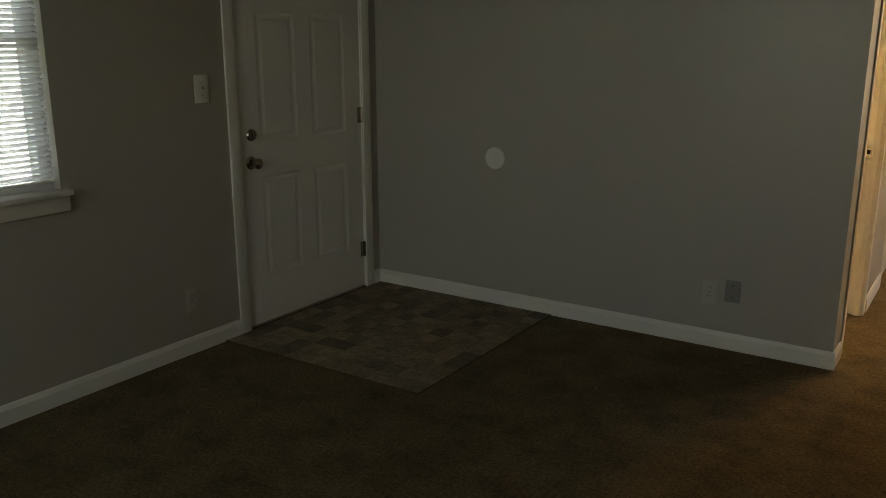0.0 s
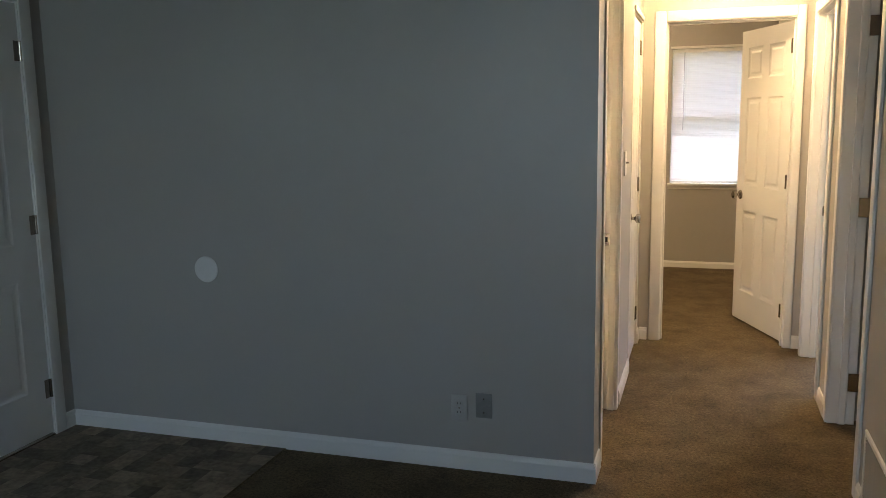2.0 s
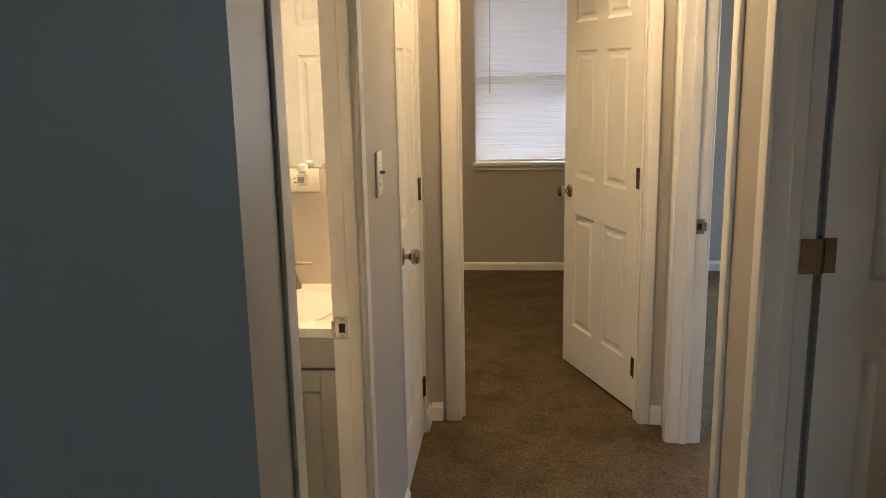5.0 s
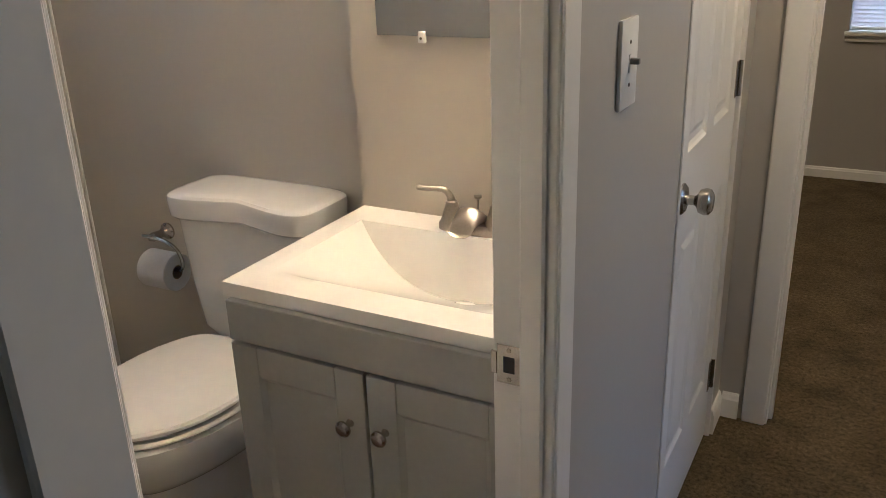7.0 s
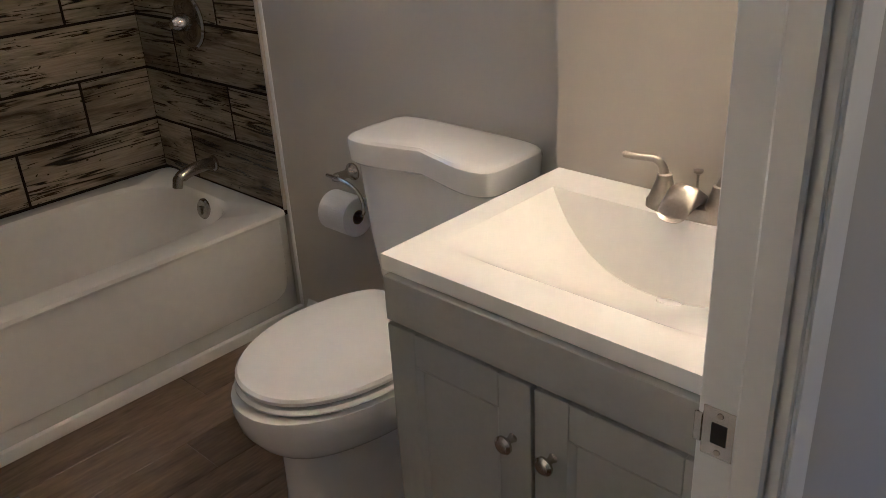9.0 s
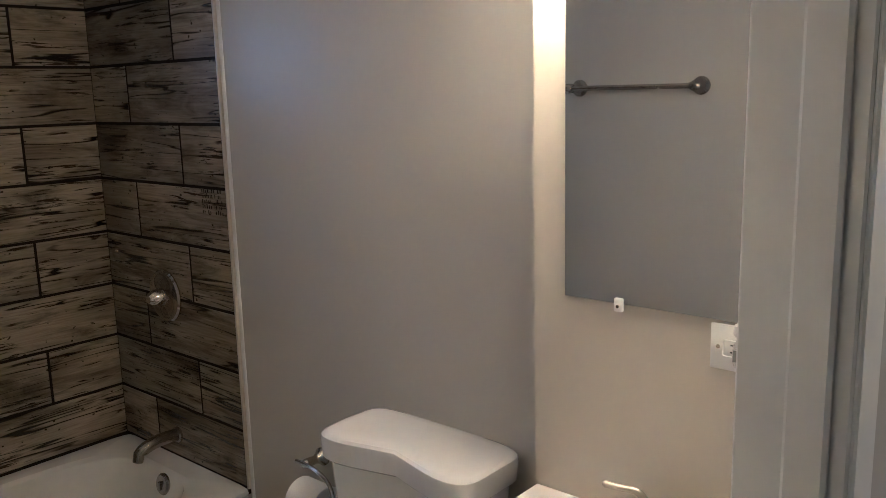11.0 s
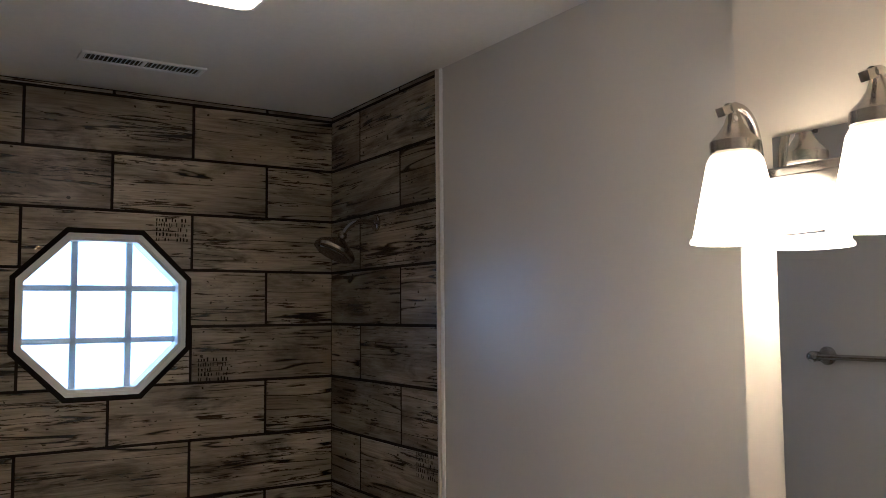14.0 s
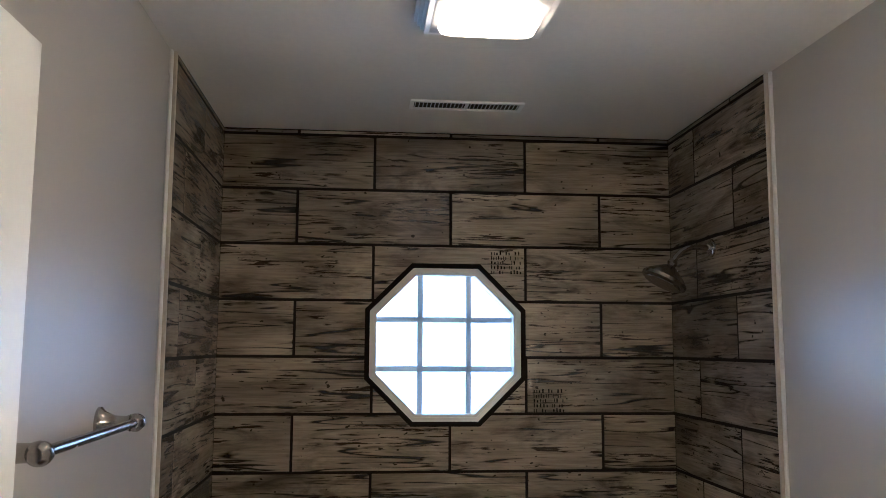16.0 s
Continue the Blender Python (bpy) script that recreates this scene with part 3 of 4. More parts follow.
    for z in (0, h):
        bm.faces.new([bm.verts.new(p) for p in ((0, y0, z), (w, y0, z), (w, y0 + t, z), (0, y0 + t, z))])
    bmesh.ops.remove_doubles(bm, verts=bm.verts, dist=0.0003)
    return bm


ROWS = [(0.215, 0.79), (0.975, 1.58), (1.71, 1.92)]


def knob_part(parent, x, y, z, out, material=NICKEL):
    """A round door knob with its rose, standing out of the leaf towards out (+1 or -1)."""
    m = pose(x, y, z, -90 * out)
    k = part("door_knob", lathe(bmesh.new(), [(0.010, 0.008), (0.010, 0.026), (0.014, 0.031), (0.024, 0.036), (0.0275, 0.046), (0.0265, 0.056), (0.018, 0.062), (0, 0.0635)], m), material, parent, "brushed metal round knob")
    part("rose", lathe(bmesh.new(), [(0.033, 0), (0.033, 0.003), (0.026, 0.009), (0.012, 0.0105), (0, 0.0105)], m), material, k)
    return k


def door(name, label, m, w, h=2.03, t=0.035, y0=-0.035, rows=ROWS, knob_z=0.9, hinges=(0.2, 1.04, 1.885), material=None, knobs=(1, -1), hinge_side=1, depth=0.0065, metal=None):
    th = tagged(thing(name, label, "door", m), kind="structure")
    part("leaf", leaf_mesh(w, h, t, y0, rows, depth), material or DOORW, th, smooth=False)
    for s in knobs:
        knob_part(th, w - 0.062, y0 + (t if s > 0 else 0), knob_z, s, metal or NICKEL)
    part("latch", boxed(w, w + 0.0015, y0 + t / 2 - 0.012, y0 + t / 2 + 0.012, knob_z - 0.028, knob_z + 0.028), NICKEL, th)
    yh = y0 + t if hinge_side > 0 else y0
    for z in hinges:
        hg = part("hinge", tube(bmesh.new(), [(-0.005, yh + 0.004 * hinge_side, z - 0.045), (-0.005, yh + 0.004 * hinge_side, z + 0.045)], 0.0065, 10), DARKNICKEL, th, "aged metal butt hinge")
        part("hinge_leaf", boxed(-0.0035, -0.001, y0 + 0.002, y0 + t - 0.002, z - 0.045, z + 0.045, 0.0006, 1), DARKNICKEL, hg)
        part("hinge_leaf", boxed(0.001, 0.030, yh - 0.0005, yh + 0.0025 * hinge_side, z - 0.045, z + 0.045, 0.0006, 1) if hinge_side > 0 else boxed(0.001, 0.03, yh - 0.0025, yh + 0.0005, z - 0.045, z + 0.045, 0.0006, 1), DARKNICKEL, hg)
    return th


entry_door = door("door_1", "white six-panel steel entry door, closed, with deadbolt", pose(XL - 0.004, 4.419, 0.018, 0, 0, -90), 0.924, 2.01, 0.044, -0.044, [(0.23, 0.76), (0.93, 1.56), (1.69, 1.90)], 0.838, (0.22, 1.01, 1.80), knobs=(1,), depth=0.004, metal=DARKNICKEL)
m = pose(0.924 - 0.072, 0, 0.975, -90)
db = part("deadbolt", lathe(bmesh.new(), [(0.031, 0), (0.031, 0.004), (0.026, 0.012), (0.018, 0.014), (0, 0.014)], m), DARKNICKEL, entry_door, "aged metal deadbolt")
part("thumb_turn", boxed(0.924 - 0.077, 0.924 - 0.067, 0.014, 0.024, 0.957, 0.993, 0.003), DARKNICKEL, db)
part("threshold", boxed(-0.0, 0.93, -0.10, 0.012, -0.018, -0.004, 0.003), DARKNICKEL, entry_door, "dark metal threshold")
door("door_2", "white six-panel bedroom door standing open", pose(1.389, 7.002, 0.012, 0, 0, 112), 0.735, 2.035, rows=ROWS, hinge_side=1)
door("door_3", "white six-panel closet door, closed, with nickel knob", pose(XHL - 0.008, 6.750, 0.012, 0, 0, -90), 0.606, 2.03, hinge_side=1, knob_z=0.885)
door("door_4", "white six-panel bathroom door opened against the wall", pose(0.404, 4.850, 0.012, 0, 0, 180), 0.63, 2.035, y0=0.0, hinge_side=-1)
door("door_5", "white six-panel door opened into the side room", pose(1.632, 5.546, 0.012, 0, 0, 0), 0.79, 2.03, y0=0.0, hinge_side=-1)
for z in (0.21, 1.05, 1.87):
    part("jamb_hinge", boxed(1.572, 1.626, 5.5365, 5.5385, z - 0.045, z + 0.045, 0.0008, 1), DARKNICKEL, f_side, "aged metal hinge leaf on the jamb")


# ---- windows and blinds ----
def window_unit(name, label, axis, wall_in, wall_out, a0, a1, z0, z1):
    """A double-hung window set towards the outside of its opening."""
    th = tagged(thing(name, label, "window"), kind="structure")
    s = 1 if wall_out > wall_in else -1
    d = wall_out - s * 0.05

    def put(nm, u0, u1, w0, w1, da, db, mat=TRIM, bev=0.003):
        da, db = min(da, db), max(da, db)
        bm = boxed(da, db, u0, u1, w0, w1, bev, 1) if axis == "x" else boxed(u0, u1, da, db, w0, w1, bev, 1)
        return part(nm, bm, mat, th)

    put("window_frame", a0, a0 + 0.04, z0, z1, d - 0.03, d + 0.03)
    put("window_frame", a1 - 0.04, a1, z0, z1, d - 0.03, d + 0.03)
    put("window_frame", a0 + 0.04, a1 - 0.04, z0, z0 + 0.045, d - 0.03, d + 0.03)
    put("window_frame", a0 + 0.04, a1 - 0.04, z1 - 0.04, z1, d - 0.03, d + 0.03)
    zm = (z0 + z1) / 2
    put("meeting_rail", a0 + 0.04, a1 - 0.04, zm - 0.02, zm + 0.02, d - 0.025, d + 0.02)
    for w0, w1, k in ((z0 + 0.045, zm - 0.02, -0.008), (zm + 0.02, z1 - 0.04, 0.008)):
        p = put("pane", a0 + 0.04, a1 - 0.04, w0, w1, d + k - 0.002, d + k + 0.002, GLASS, 0)
        p.visible_shadow = False
    return th


def blind(name, axis, at, a0, a1, z0, z1, tilt, group):
    """A mini blind hanging at the depth at, between a0 and a1, from z1 down to z0."""
    mid, half = (a0 + a1) / 2, (a1 - a0) / 2
    m = pose(at, mid, 0, 0, 0, 90) if axis == "x" else pose(mid, at, 0)
    th = thing(name, "white mini blind lowered in the window, slats nearly closed", "window blind", m, group)
    part("head_rail", boxed(-half, half, -0.013, 0.013, z1 - 0.028, z1, 0.002, 1), PLASTIC, th)
    part("bottom_rail", boxed(-half, half, -0.011, 0.011, z0, z0 + 0.014, 0.003, 1), PLASTIC, th)
    bm = bmesh.new()
    prof = [(-0.0125, 0), (-0.006, 0.0018), (0, 0.0024), (0.006, 0.0018), (0.0125, 0)]
    lo = [bm.verts.new((-half, u, v)) for u, v in prof]
    hi = [bm.verts.new((half, u, v)) for u, v in prof]
    for k in range(4):
        bm.faces.new([lo[k], lo[k + 1], hi[k + 1], hi[k]])
    me = mesh_of("slat", bm, BLIND)
    z = z0 + 0.030
    while z < z1 - 0.035:
        ob = new("slat", me)
        ob.parent = th
        ob.location, ob.rotation_euler = (0, 0, z), (radians(tilt + random.uniform(-3, 3)), 0, random.uniform(-0.001, 0.001))
        z += 0.0215
    for u in (-half * 0.8, half * 0.8):
        part("ladder_cord", tube(bmesh.new(), [(u, -0.014, z0), (u, -0.014, z1 - 0.02)], 0.0008, 5), PLASTIC, th)
    part("wand", tube(bmesh.new(), [(-half + 0.10, -0.022, z1 - 0.03), (-half + 0.10, -0.024, z1 - 0.75)], 0.004, 6), CLEAR, th, "clear plastic tilt wand")
    return th


window_unit("window_1", "white double-hung living room window", "x", XL, XL - 0.15, 1.60, 2.535, 0.875, 2.05)
window_unit("window_2", "white double-hung bedroom window", "y", YF, YF + 0.15, 0.565, 1.40, 0.822, 2.09)
# this north window is added to brighten the second bedroom's far wall
window_unit("window_6", "unseen white double-hung window of the second bedroom", "y", YF, YF + 0.15, 3.0, 4.4, 0.85, 2.09)
window_unit("window_3", "unseen white double-hung window of the second bedroom", "x", 4.60, 4.75, 6.6, 9.2, 0.6, 2.15)
# out of view, placed and sized for the daylight on the partition
window_unit("window_5", "unseen wide double-hung window of the living room", "y", YS, YS - 0.15, -1.25, 0.05, 1.0, 2.25)
blind("window_blind", "x", XL - 0.030, 1.61, 2.527, 0.905, 2.045, -47, "window mini blinds")
blind("window_blind", "y", YF + 0.020, 0.575, 1.39, 0.832, 2.085, -63, "window mini blinds")

sill = tagged(thing("window_sill", "white painted window stool and apron", "window sill"), kind="structure")
part("stool", boxed(XL - 0.08, XL + 0.045, 1.57, 2.565, 0.855, 0.877, 0.006), TRIM, sill)
part("apron", boxed(XL, XL + 0.018, 1.575, 2.560, 0.790, 0.855, 0.004), TRIM, sill)
part("inner_stop", boxed(XL - 0.065, XL - 0.045, 1.60, 2.535, 0.877, 0.91, 0.003), TRIM, sill)
sill = tagged(thing("window_sill", "white painted bedroom window sill and head trim", "window sill"), kind="structure")
part("stool", boxed(0.545, 1.42, YF - 0.03, YF + 0.09, 0.800, 0.823, 0.005), TRIM, sill)
part("apron", boxed(0.55, 1.415, YF - 0.012, YF, 0.768, 0.800, 0.003), TRIM, sill)
part("head_trim", boxed(0.545, 1.42, YF - 0.012, YF, 2.09, 2.112, 0.003), TRIM, sill)

# the octagon window over the tub
ow = tagged(thing("window_4", "white octagonal bathroom window with muntin grid, bright daylight behind", "window"), kind="structure")


def ring(bm, h0, h1, x0, x1):
    a, b = octagon(h0), octagon(h1)
    for k in range(8):
        j = (k + 1) % 8
        prism(bm, [a[k], a[j], b[j], b[k]], lambda u, v, d: (d, u, v), x0, x1)
    return bm


part("sealant", ring(bmesh.new(), 0.270, 0.254, XT - 0.05, XT + 0.015), GROUT, ow, "dark caulk around the frame")
part("frame", ring(bmesh.new(), 0.2543, 0.241, XT - 0.10, XT + 0.012), TRIM, ow)
part("sash", ring(bmesh.new(), 0.241, 0.231, XT - 0.08, XT + 0.002), TRIM, ow)
for k in (-0.083, 0.083):
    part("muntin", boxed(XT - 0.055, XT - 0.035, 5.467 + k - 0.0095, 5.467 + k + 0.0095, 1.740 - 0.232, 1.740 + 0.232, 0.002, 1), GRID, ow)
    part("muntin", boxed(XT - 0.0545, XT - 0.0355, 5.467 - 0.232, 5.467 + 0.232, 1.740 + k - 0.0095, 1.740 + k + 0.0095, 0.002, 1), GRID, ow)
g = part("pane", prism(bmesh.new(), octagon(0.232), lambda u, v, d: (d, u, v), XT - 0.068, XT - 0.062), FROST, ow)
g.visible_shadow = False


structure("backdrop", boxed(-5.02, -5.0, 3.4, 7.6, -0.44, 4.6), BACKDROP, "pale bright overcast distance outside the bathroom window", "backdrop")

# ---- bathtub ----
def bathtub():
    x0, x1, y0, y1, top = XT + 0.012, -1.402, YT + 0.002, YW - 0.002, 0.392
    cx, cy = (x0 + x1) / 2, (y0 + y1) / 2
    th = thing("bathtub", "white enamelled alcove bathtub against wood-look tile", "bathtub", pose(cx, cy, 0))
    rx, ry = (x1 - x0) / 2, (y1 - y0) / 2
    n = 56
    loops = [oval(0, 0, rx - 0.012, ry - 0.004, top - 0.029, 40, n), oval(0, 0, rx - 0.003, ry, top - 0.025, 40, n), oval(0, 0, rx, ry, top - 0.017, 40, n), oval(0, 0, rx - 0.003, ry - 0.003, top - 0.006, 40, n), oval(0, 0, rx - 0.013, ry - 0.012, top, 30, n),
             oval(-0.005, 0, rx - 0.075, ry - 0.085, top, 5, n), oval(-0.005, 0, rx - 0.085, ry - 0.10, top - 0.012, 4.5, n),
             oval(-0.005, -0.01, rx - 0.10, ry - 0.13, top - 0.12, 4, n), oval(-0.005, -0.02, rx - 0.12, ry - 0.19, top - 0.26, 3.6, n),
             oval(-0.005, -0.03, rx - 0.15, ry - 0.26, top - 0.318, 3.4, n), oval(-0.005, -0.03, rx - 0.22, ry - 0.36, top - 0.33, 3, n)]
    part("basin", loft(bmesh.new(), loops, cap_first=False), TUBW, th)
    ap = bmesh.new()
    box(ap, rx - 0.045, rx - 0.026, -ry, ry, 0.0, top - 0.028)
    part("apron", ap, TUBW, th)
    # raised field of the apron with its rounded lower corners
    def field(ins, x):
        w, lo, hi, r = ry - 0.030 - ins, 0.082 + ins, top - 0.0285, 0.070
        right = [(w, hi), (w, lo + r)] + [(w - r + r * math.cos(a), lo + r - r * math.sin(a)) for a in (math.pi * k / 16 for k in range(1, 9))]
        return [(x, u, v) for u, v in right] + [(x, -u, v) for u, v in reversed(right)]

    bm = loft(bmesh.new(), [field(0, rx - 0.0255), field(0.001, rx - 0.016), field(0.004, rx - 0.012), field(0.010, rx - 0.0105)])
    part("apron_panel", bm, TUBW, th)
    part("toe_strip", boxed(rx - 0.004, rx + 0.018, -ry, ry, 0.007, 0.045, 0.006), TRIM, th, "white strip along the floor")
    m = pose(0.04, ry - 0.112, top - 0.042, 80, 0, 0)
    ov = part("overflow_plate", lathe(bmesh.new(), [(0.036, 0), (0.036, 0.006), (0.030, 0.012), (0.012, 0.014), (0, 0.013)], m), NICKEL, th, "brushed nickel overflow plate")
    part("trip_lever", boxed(0.036, 0.044, ry - 0.134, ry - 0.122, top - 0.058, top - 0.028, 0.002), NICKEL, ov)
    part("drain", lathe(bmesh.new(), [(0.03, 0), (0.03, 0.004), (0.02, 0.006), (0, 0.006)], pose(0, ry - 0.42, top - 0.33)), NICKEL, th)
    return th


bathtub()

spout = thing("tub_spout", "brushed nickel tub spout on the tiled wall", "tub spout", pose(-1.785, YW - 0.012, 0.474))
part("spout_body", tube(bmesh.new(), arc((0, 0, 0), (0, -0.10, 0.012), (0, -0.148, -0.018), 9) + [Vector((0, -0.155, -0.045))], [0.021, 0.021, 0.021, 0.021, 0.021, 0.021, 0.021, 0.021, 0.020, 0.018, 0.017]), DARKNICKEL, spout)
part("flange", lathe(bmesh.new(), [(0.027, 0), (0.027, 0.008), (0.021, 0.012)], pose(0, 0, 0, 90)), NICKEL, spout)

valve = thing("shower_valve", "dark brushed nickel shower valve with lever", "shower valve", pose(-1.785, YW - 0.012, 0.955))
part("escutcheon", lathe(bmesh.new(), [(0.088, 0), (0.088, 0.005), (0.082, 0.011), (0.076, 0.010), (0.05, 0.014), (0.034, 0.020), (0, 0.020)], pose(0, 0, 0, 90), 36), CHROME, valve)
part("hub", lathe(bmesh.new(), [(0.030, 0.018), (0.026, 0.045), (0.020, 0.058), (0.014, 0.066), (0, 0.068)], pose(0, 0, 0, 90)), CHROME, valve)
part("lever", tube(bmesh.new(), [(0, -0.052, 0), (-0.022, -0.060, -0.003), (-0.05, -0.066, -0.006), (-0.078, -0.070, -0.008), (-0.088, -0.071, -0.008)], [0.011, 0.008, 0.0075, 0.010, 0.005]), CHROME, valve)

shower = thing("wall_shower", "brushed nickel shower head on a curved arm", "shower head", pose(-1.785, YW - 0.012, 2.035))
part("flange", lathe(bmesh.new(), [(0.028, 0), (0.027, 0.006), (0.016, 0.012)], pose(0, 0, 0, 90)), CHROME, shower)
part("arm", tube(bmesh.new(), [(0, 0, 0), (0, -0.05, 0.002)] + arc((0, -0.055, 0.002), (0, -0.10, 0.0), (0, -0.125, -0.045), 7), 0.0085, 12), CHROME, shower)
hm = pose(0, -0.122, -0.040, 180 - 28, 0, 0)
hd = part("head", lathe(bmesh.new(), [(0.012, 0), (0.016, 0.010), (0.012, 0.020), (0.024, 0.026), (0.056, 0.050), (0.070, 0.064), (0.070, 0.074), (0.062, 0.078), (0, 0.079)], hm, 28), DARKNICKEL, shower)
part("nozzle_face", lathe(bmesh.new(), [(0.058, 0.0795), (0.056, 0.082), (0, 0.0825)], hm, 28), DARKNICKEL, hd)


# ---- toilet ----
def toilet():
    th = thing("toilet", "white two-piece toilet with closed lid", "toilet", pose(-0.594, YW, 0))
    # y runs from the wall towards the room as negative values
    tank = bmesh.new()
    loops = []
    for z, hw, yf, yb in ((0.385, 0.165, -0.175, -0.030), (0.42, 0.185, -0.195, -0.022), (0.55, 0.200, -0.205, -0.018), (0.736, 0.214, -0.212, -0.014)):
        loops.append([(x, y + (0.040 * math.exp(-(x / 0.105) ** 2) if y < (yf + yb) / 2 else 0.0) * (z - 0.385) / 0.359, z) for x, y, z in oval(0, (yf + yb) / 2, hw, (yb - yf) / 2, z, 7, 48)])
    loft(tank, loops)
    part("tank", tank, PORCELAIN, th)

    def lid_loop(grow, z):
        pts, n = [], 48
        for u, v, _ in oval(0, 0, 1, 1, 0, 6, n):
            x = u * (0.232 + grow)
            y = -0.116 + v * (0.114 + grow)
            if v < 0:
                y += (-v) * 0.042 * math.exp(-((x - 0.0) / 0.105) ** 2)
            pts.append((x, y, z))
        return pts

    lid = loft(bmesh.new(), [lid_loop(-0.006, 0.737), lid_loop(0, 0.743), lid_loop(0.003, 0.785), lid_loop(0.001, 0.796), lid_loop(-0.005, 0.8025), lid_loop(-0.014, 0.805), lid_loop(-0.03, 0.806)])
    part("tank_lid", lid, PORCELAIN, th)
    bowl = bmesh.new()

    def egg(front, back, hw, z, n=44, sq=2.2, tail=0.0):
        """An egg-shaped loop; tail: how far its back is squared off and drawn in."""
        c = (front + back) / 2
        r = (back - front) / 2
        out = []
        for (u, v, _), (a, b, _) in zip(oval(0, 0, 1, 1, 0, sq, n), oval(0, 0, 1, 1, 0, 7, n)):
            if v > 0 and tail:
                f = min(1.0, v * 1.6)
                u, v = u + (a * (1 - 0.34 * max(0, b) ** 1.5) - u) * f * tail, v + (b - v) * f * tail
            out.append((u * hw * (1.0 + 0.10 * v), c + v * r, z))
        return out

    loft(bowl, [egg(-0.662, -0.13, 0.128, 0.0, sq=2.6), egg(-0.662, -0.13, 0.127, 0.03, sq=2.6), egg(-0.652, -0.13, 0.119, 0.09, sq=2.6), egg(-0.652, -0.13, 0.117, 0.215, sq=2.5), egg(-0.658, -0.13, 0.124, 0.232), egg(-0.682, -0.13, 0.150, 0.252),
                egg(-0.714, -0.13, 0.182, 0.285), egg(-0.735, -0.13, 0.199, 0.320), egg(-0.743, -0.13, 0.205, 0.360), egg(-0.741, -0.13, 0.203, 0.386), egg(-0.71, -0.13, 0.178, 0.392)])
    part("bowl", bowl, PORCELAIN, th)
    part("bowl_deck", boxed(-0.105, 0.105, -0.235, -0.03, 0.30, 0.388, 0.02), PORCELAIN, th)
    for nm, grow, z0, z1 in (("seat", 0.004, 0.394, 0.412), ("seat_lid", 0.0, 0.4145, 0.436)):
        bm = loft(bmesh.new(), [egg(-0.715 - grow, -0.245, 0.184 + grow, z0, tail=0.9), egg(-0.721 - grow, -0.243, 0.190 + grow, z0 + 0.006, tail=0.9), egg(-0.721 - grow, -0.243, 0.190 + grow, z1 - 0.008, tail=0.9), egg(-0.715 - grow, -0.246, 0.185 + grow, z1 - 0.002, tail=0.9), egg(-0.695, -0.252, 0.168, z1, tail=0.9)])
        part(nm, bm, PORCELAIN, th)
    part("hinge_bar", boxed(-0.09, 0.09, -0.255, -0.222, 0.394, 0.424, 0.008), PORCELAIN, th)
    for s in (-1, 1):
        part("bolt_cap", lathe(bmesh.new(), [(0.013, 0), (0.012, 0.010), (0.006, 0.016), (0, 0.017)], pose(s * 0.105, -0.33, 0.012)), PORCELAIN, th)
    part("base_slot", boxed(-0.133, -0.105, -0.54, -0.47, 0.052, 0.058), BLACK, th, "dark slot in the base")
    return th


toilet()

holder = thing("toilet_paper_holder", "brushed nickel paper holder beside the toilet", "paper holder", pose(-1.06, YW, 0.592))
part("wall_rose", lathe(bmesh.new(), [(0.026, 0), (0.026, 0.006), (0.018, 0.014), (0.011, 0.030), (0.012, 0.040)], pose(0, 0, 0, 90)), NICKEL, holder)
part("post", tube(bmesh.new(), [(0, -0.03, 0), (0, -0.062, 0.0), (-0.004, -0.075, 0)], [0.012, 0.014, 0.008]), NICKEL, holder)
part("arm", tube(bmesh.new(), arc((-0.03, -0.072, 0.004), (0.14, -0.085, 0.02), (0.135, -0.090, -0.060), 9) + arc((0.134, -0.090, -0.065), (0.13, -0.09, -0.078), (0.10, -0.09, -0.078), 4) + [Vector((0.0, -0.09, -0.078))], 0.0055, 10), NICKEL, holder)
roll = thing("toilet_paper_roll", "white toilet paper roll on the holder", "toilet paper", pose(-1.002, YW - 0.09, 0.508))
rm = pose(-0.055, 0, 0, 0, 90, 0)
part("paper", lathe(bmesh.new(), [(0.021, 0.0), (0.054, 0.0), (0.0565, 0.002), (0.0565, 0.106), (0.054, 0.108), (0.021, 0.108), (0.021, 0.0)], rm, 36), PAPER, roll)
part("core", lathe(bmesh.new(), [(0.0205, 0.001), (0.0205, 0.107), (0.0185, 0.107), (0.0185, 0.001), (0.0205, 0.001)], rm, 24), CARD, roll, "brown cardboard core")


# ---- vanity ----
VX0, VX1, VY0 = -0.206, 0.392, 5.612
vanity = thing("vanity_cabinet", "grey painted shaker vanity cabinet with two doors", "vanity", pose((VX0 + VX1) / 2, VY0, 0))
hw = (VX1 - VX0) / 2
part("body", boxed(-hw + 0.0165, hw - 0.0165, 0.035, YV - VY0 - 0.006, 0.0925, 0.690, 0.002, 1), CABINET, vanity)
for x in (-hw, hw - 0.016):
    part("side_panel", boxed(x, x + 0.016, 0.0, YV - VY0 - 0.006, 0.0925, 0.8015), CABINET, vanity)
part("toe_kick", boxed(-hw + 0.002, hw - 0.002, 0.055, 0.075, 0.007, 0.092), CABINET, vanity)
part("side_foot", boxed(-hw, -hw + 0.016, 0.0, YV - VY0 - 0.006, 0.007, 0.092), CABINET, vanity)
part("side_foot", boxed(hw - 0.016, hw, 0.0, YV - VY0 - 0.006, 0.007, 0.092), CABINET, vanity)
part("false_front", boxed(-hw, hw, -0.018, 0.0, 0.720, 0.801, 0.0015, 1), CABINET, vanity)
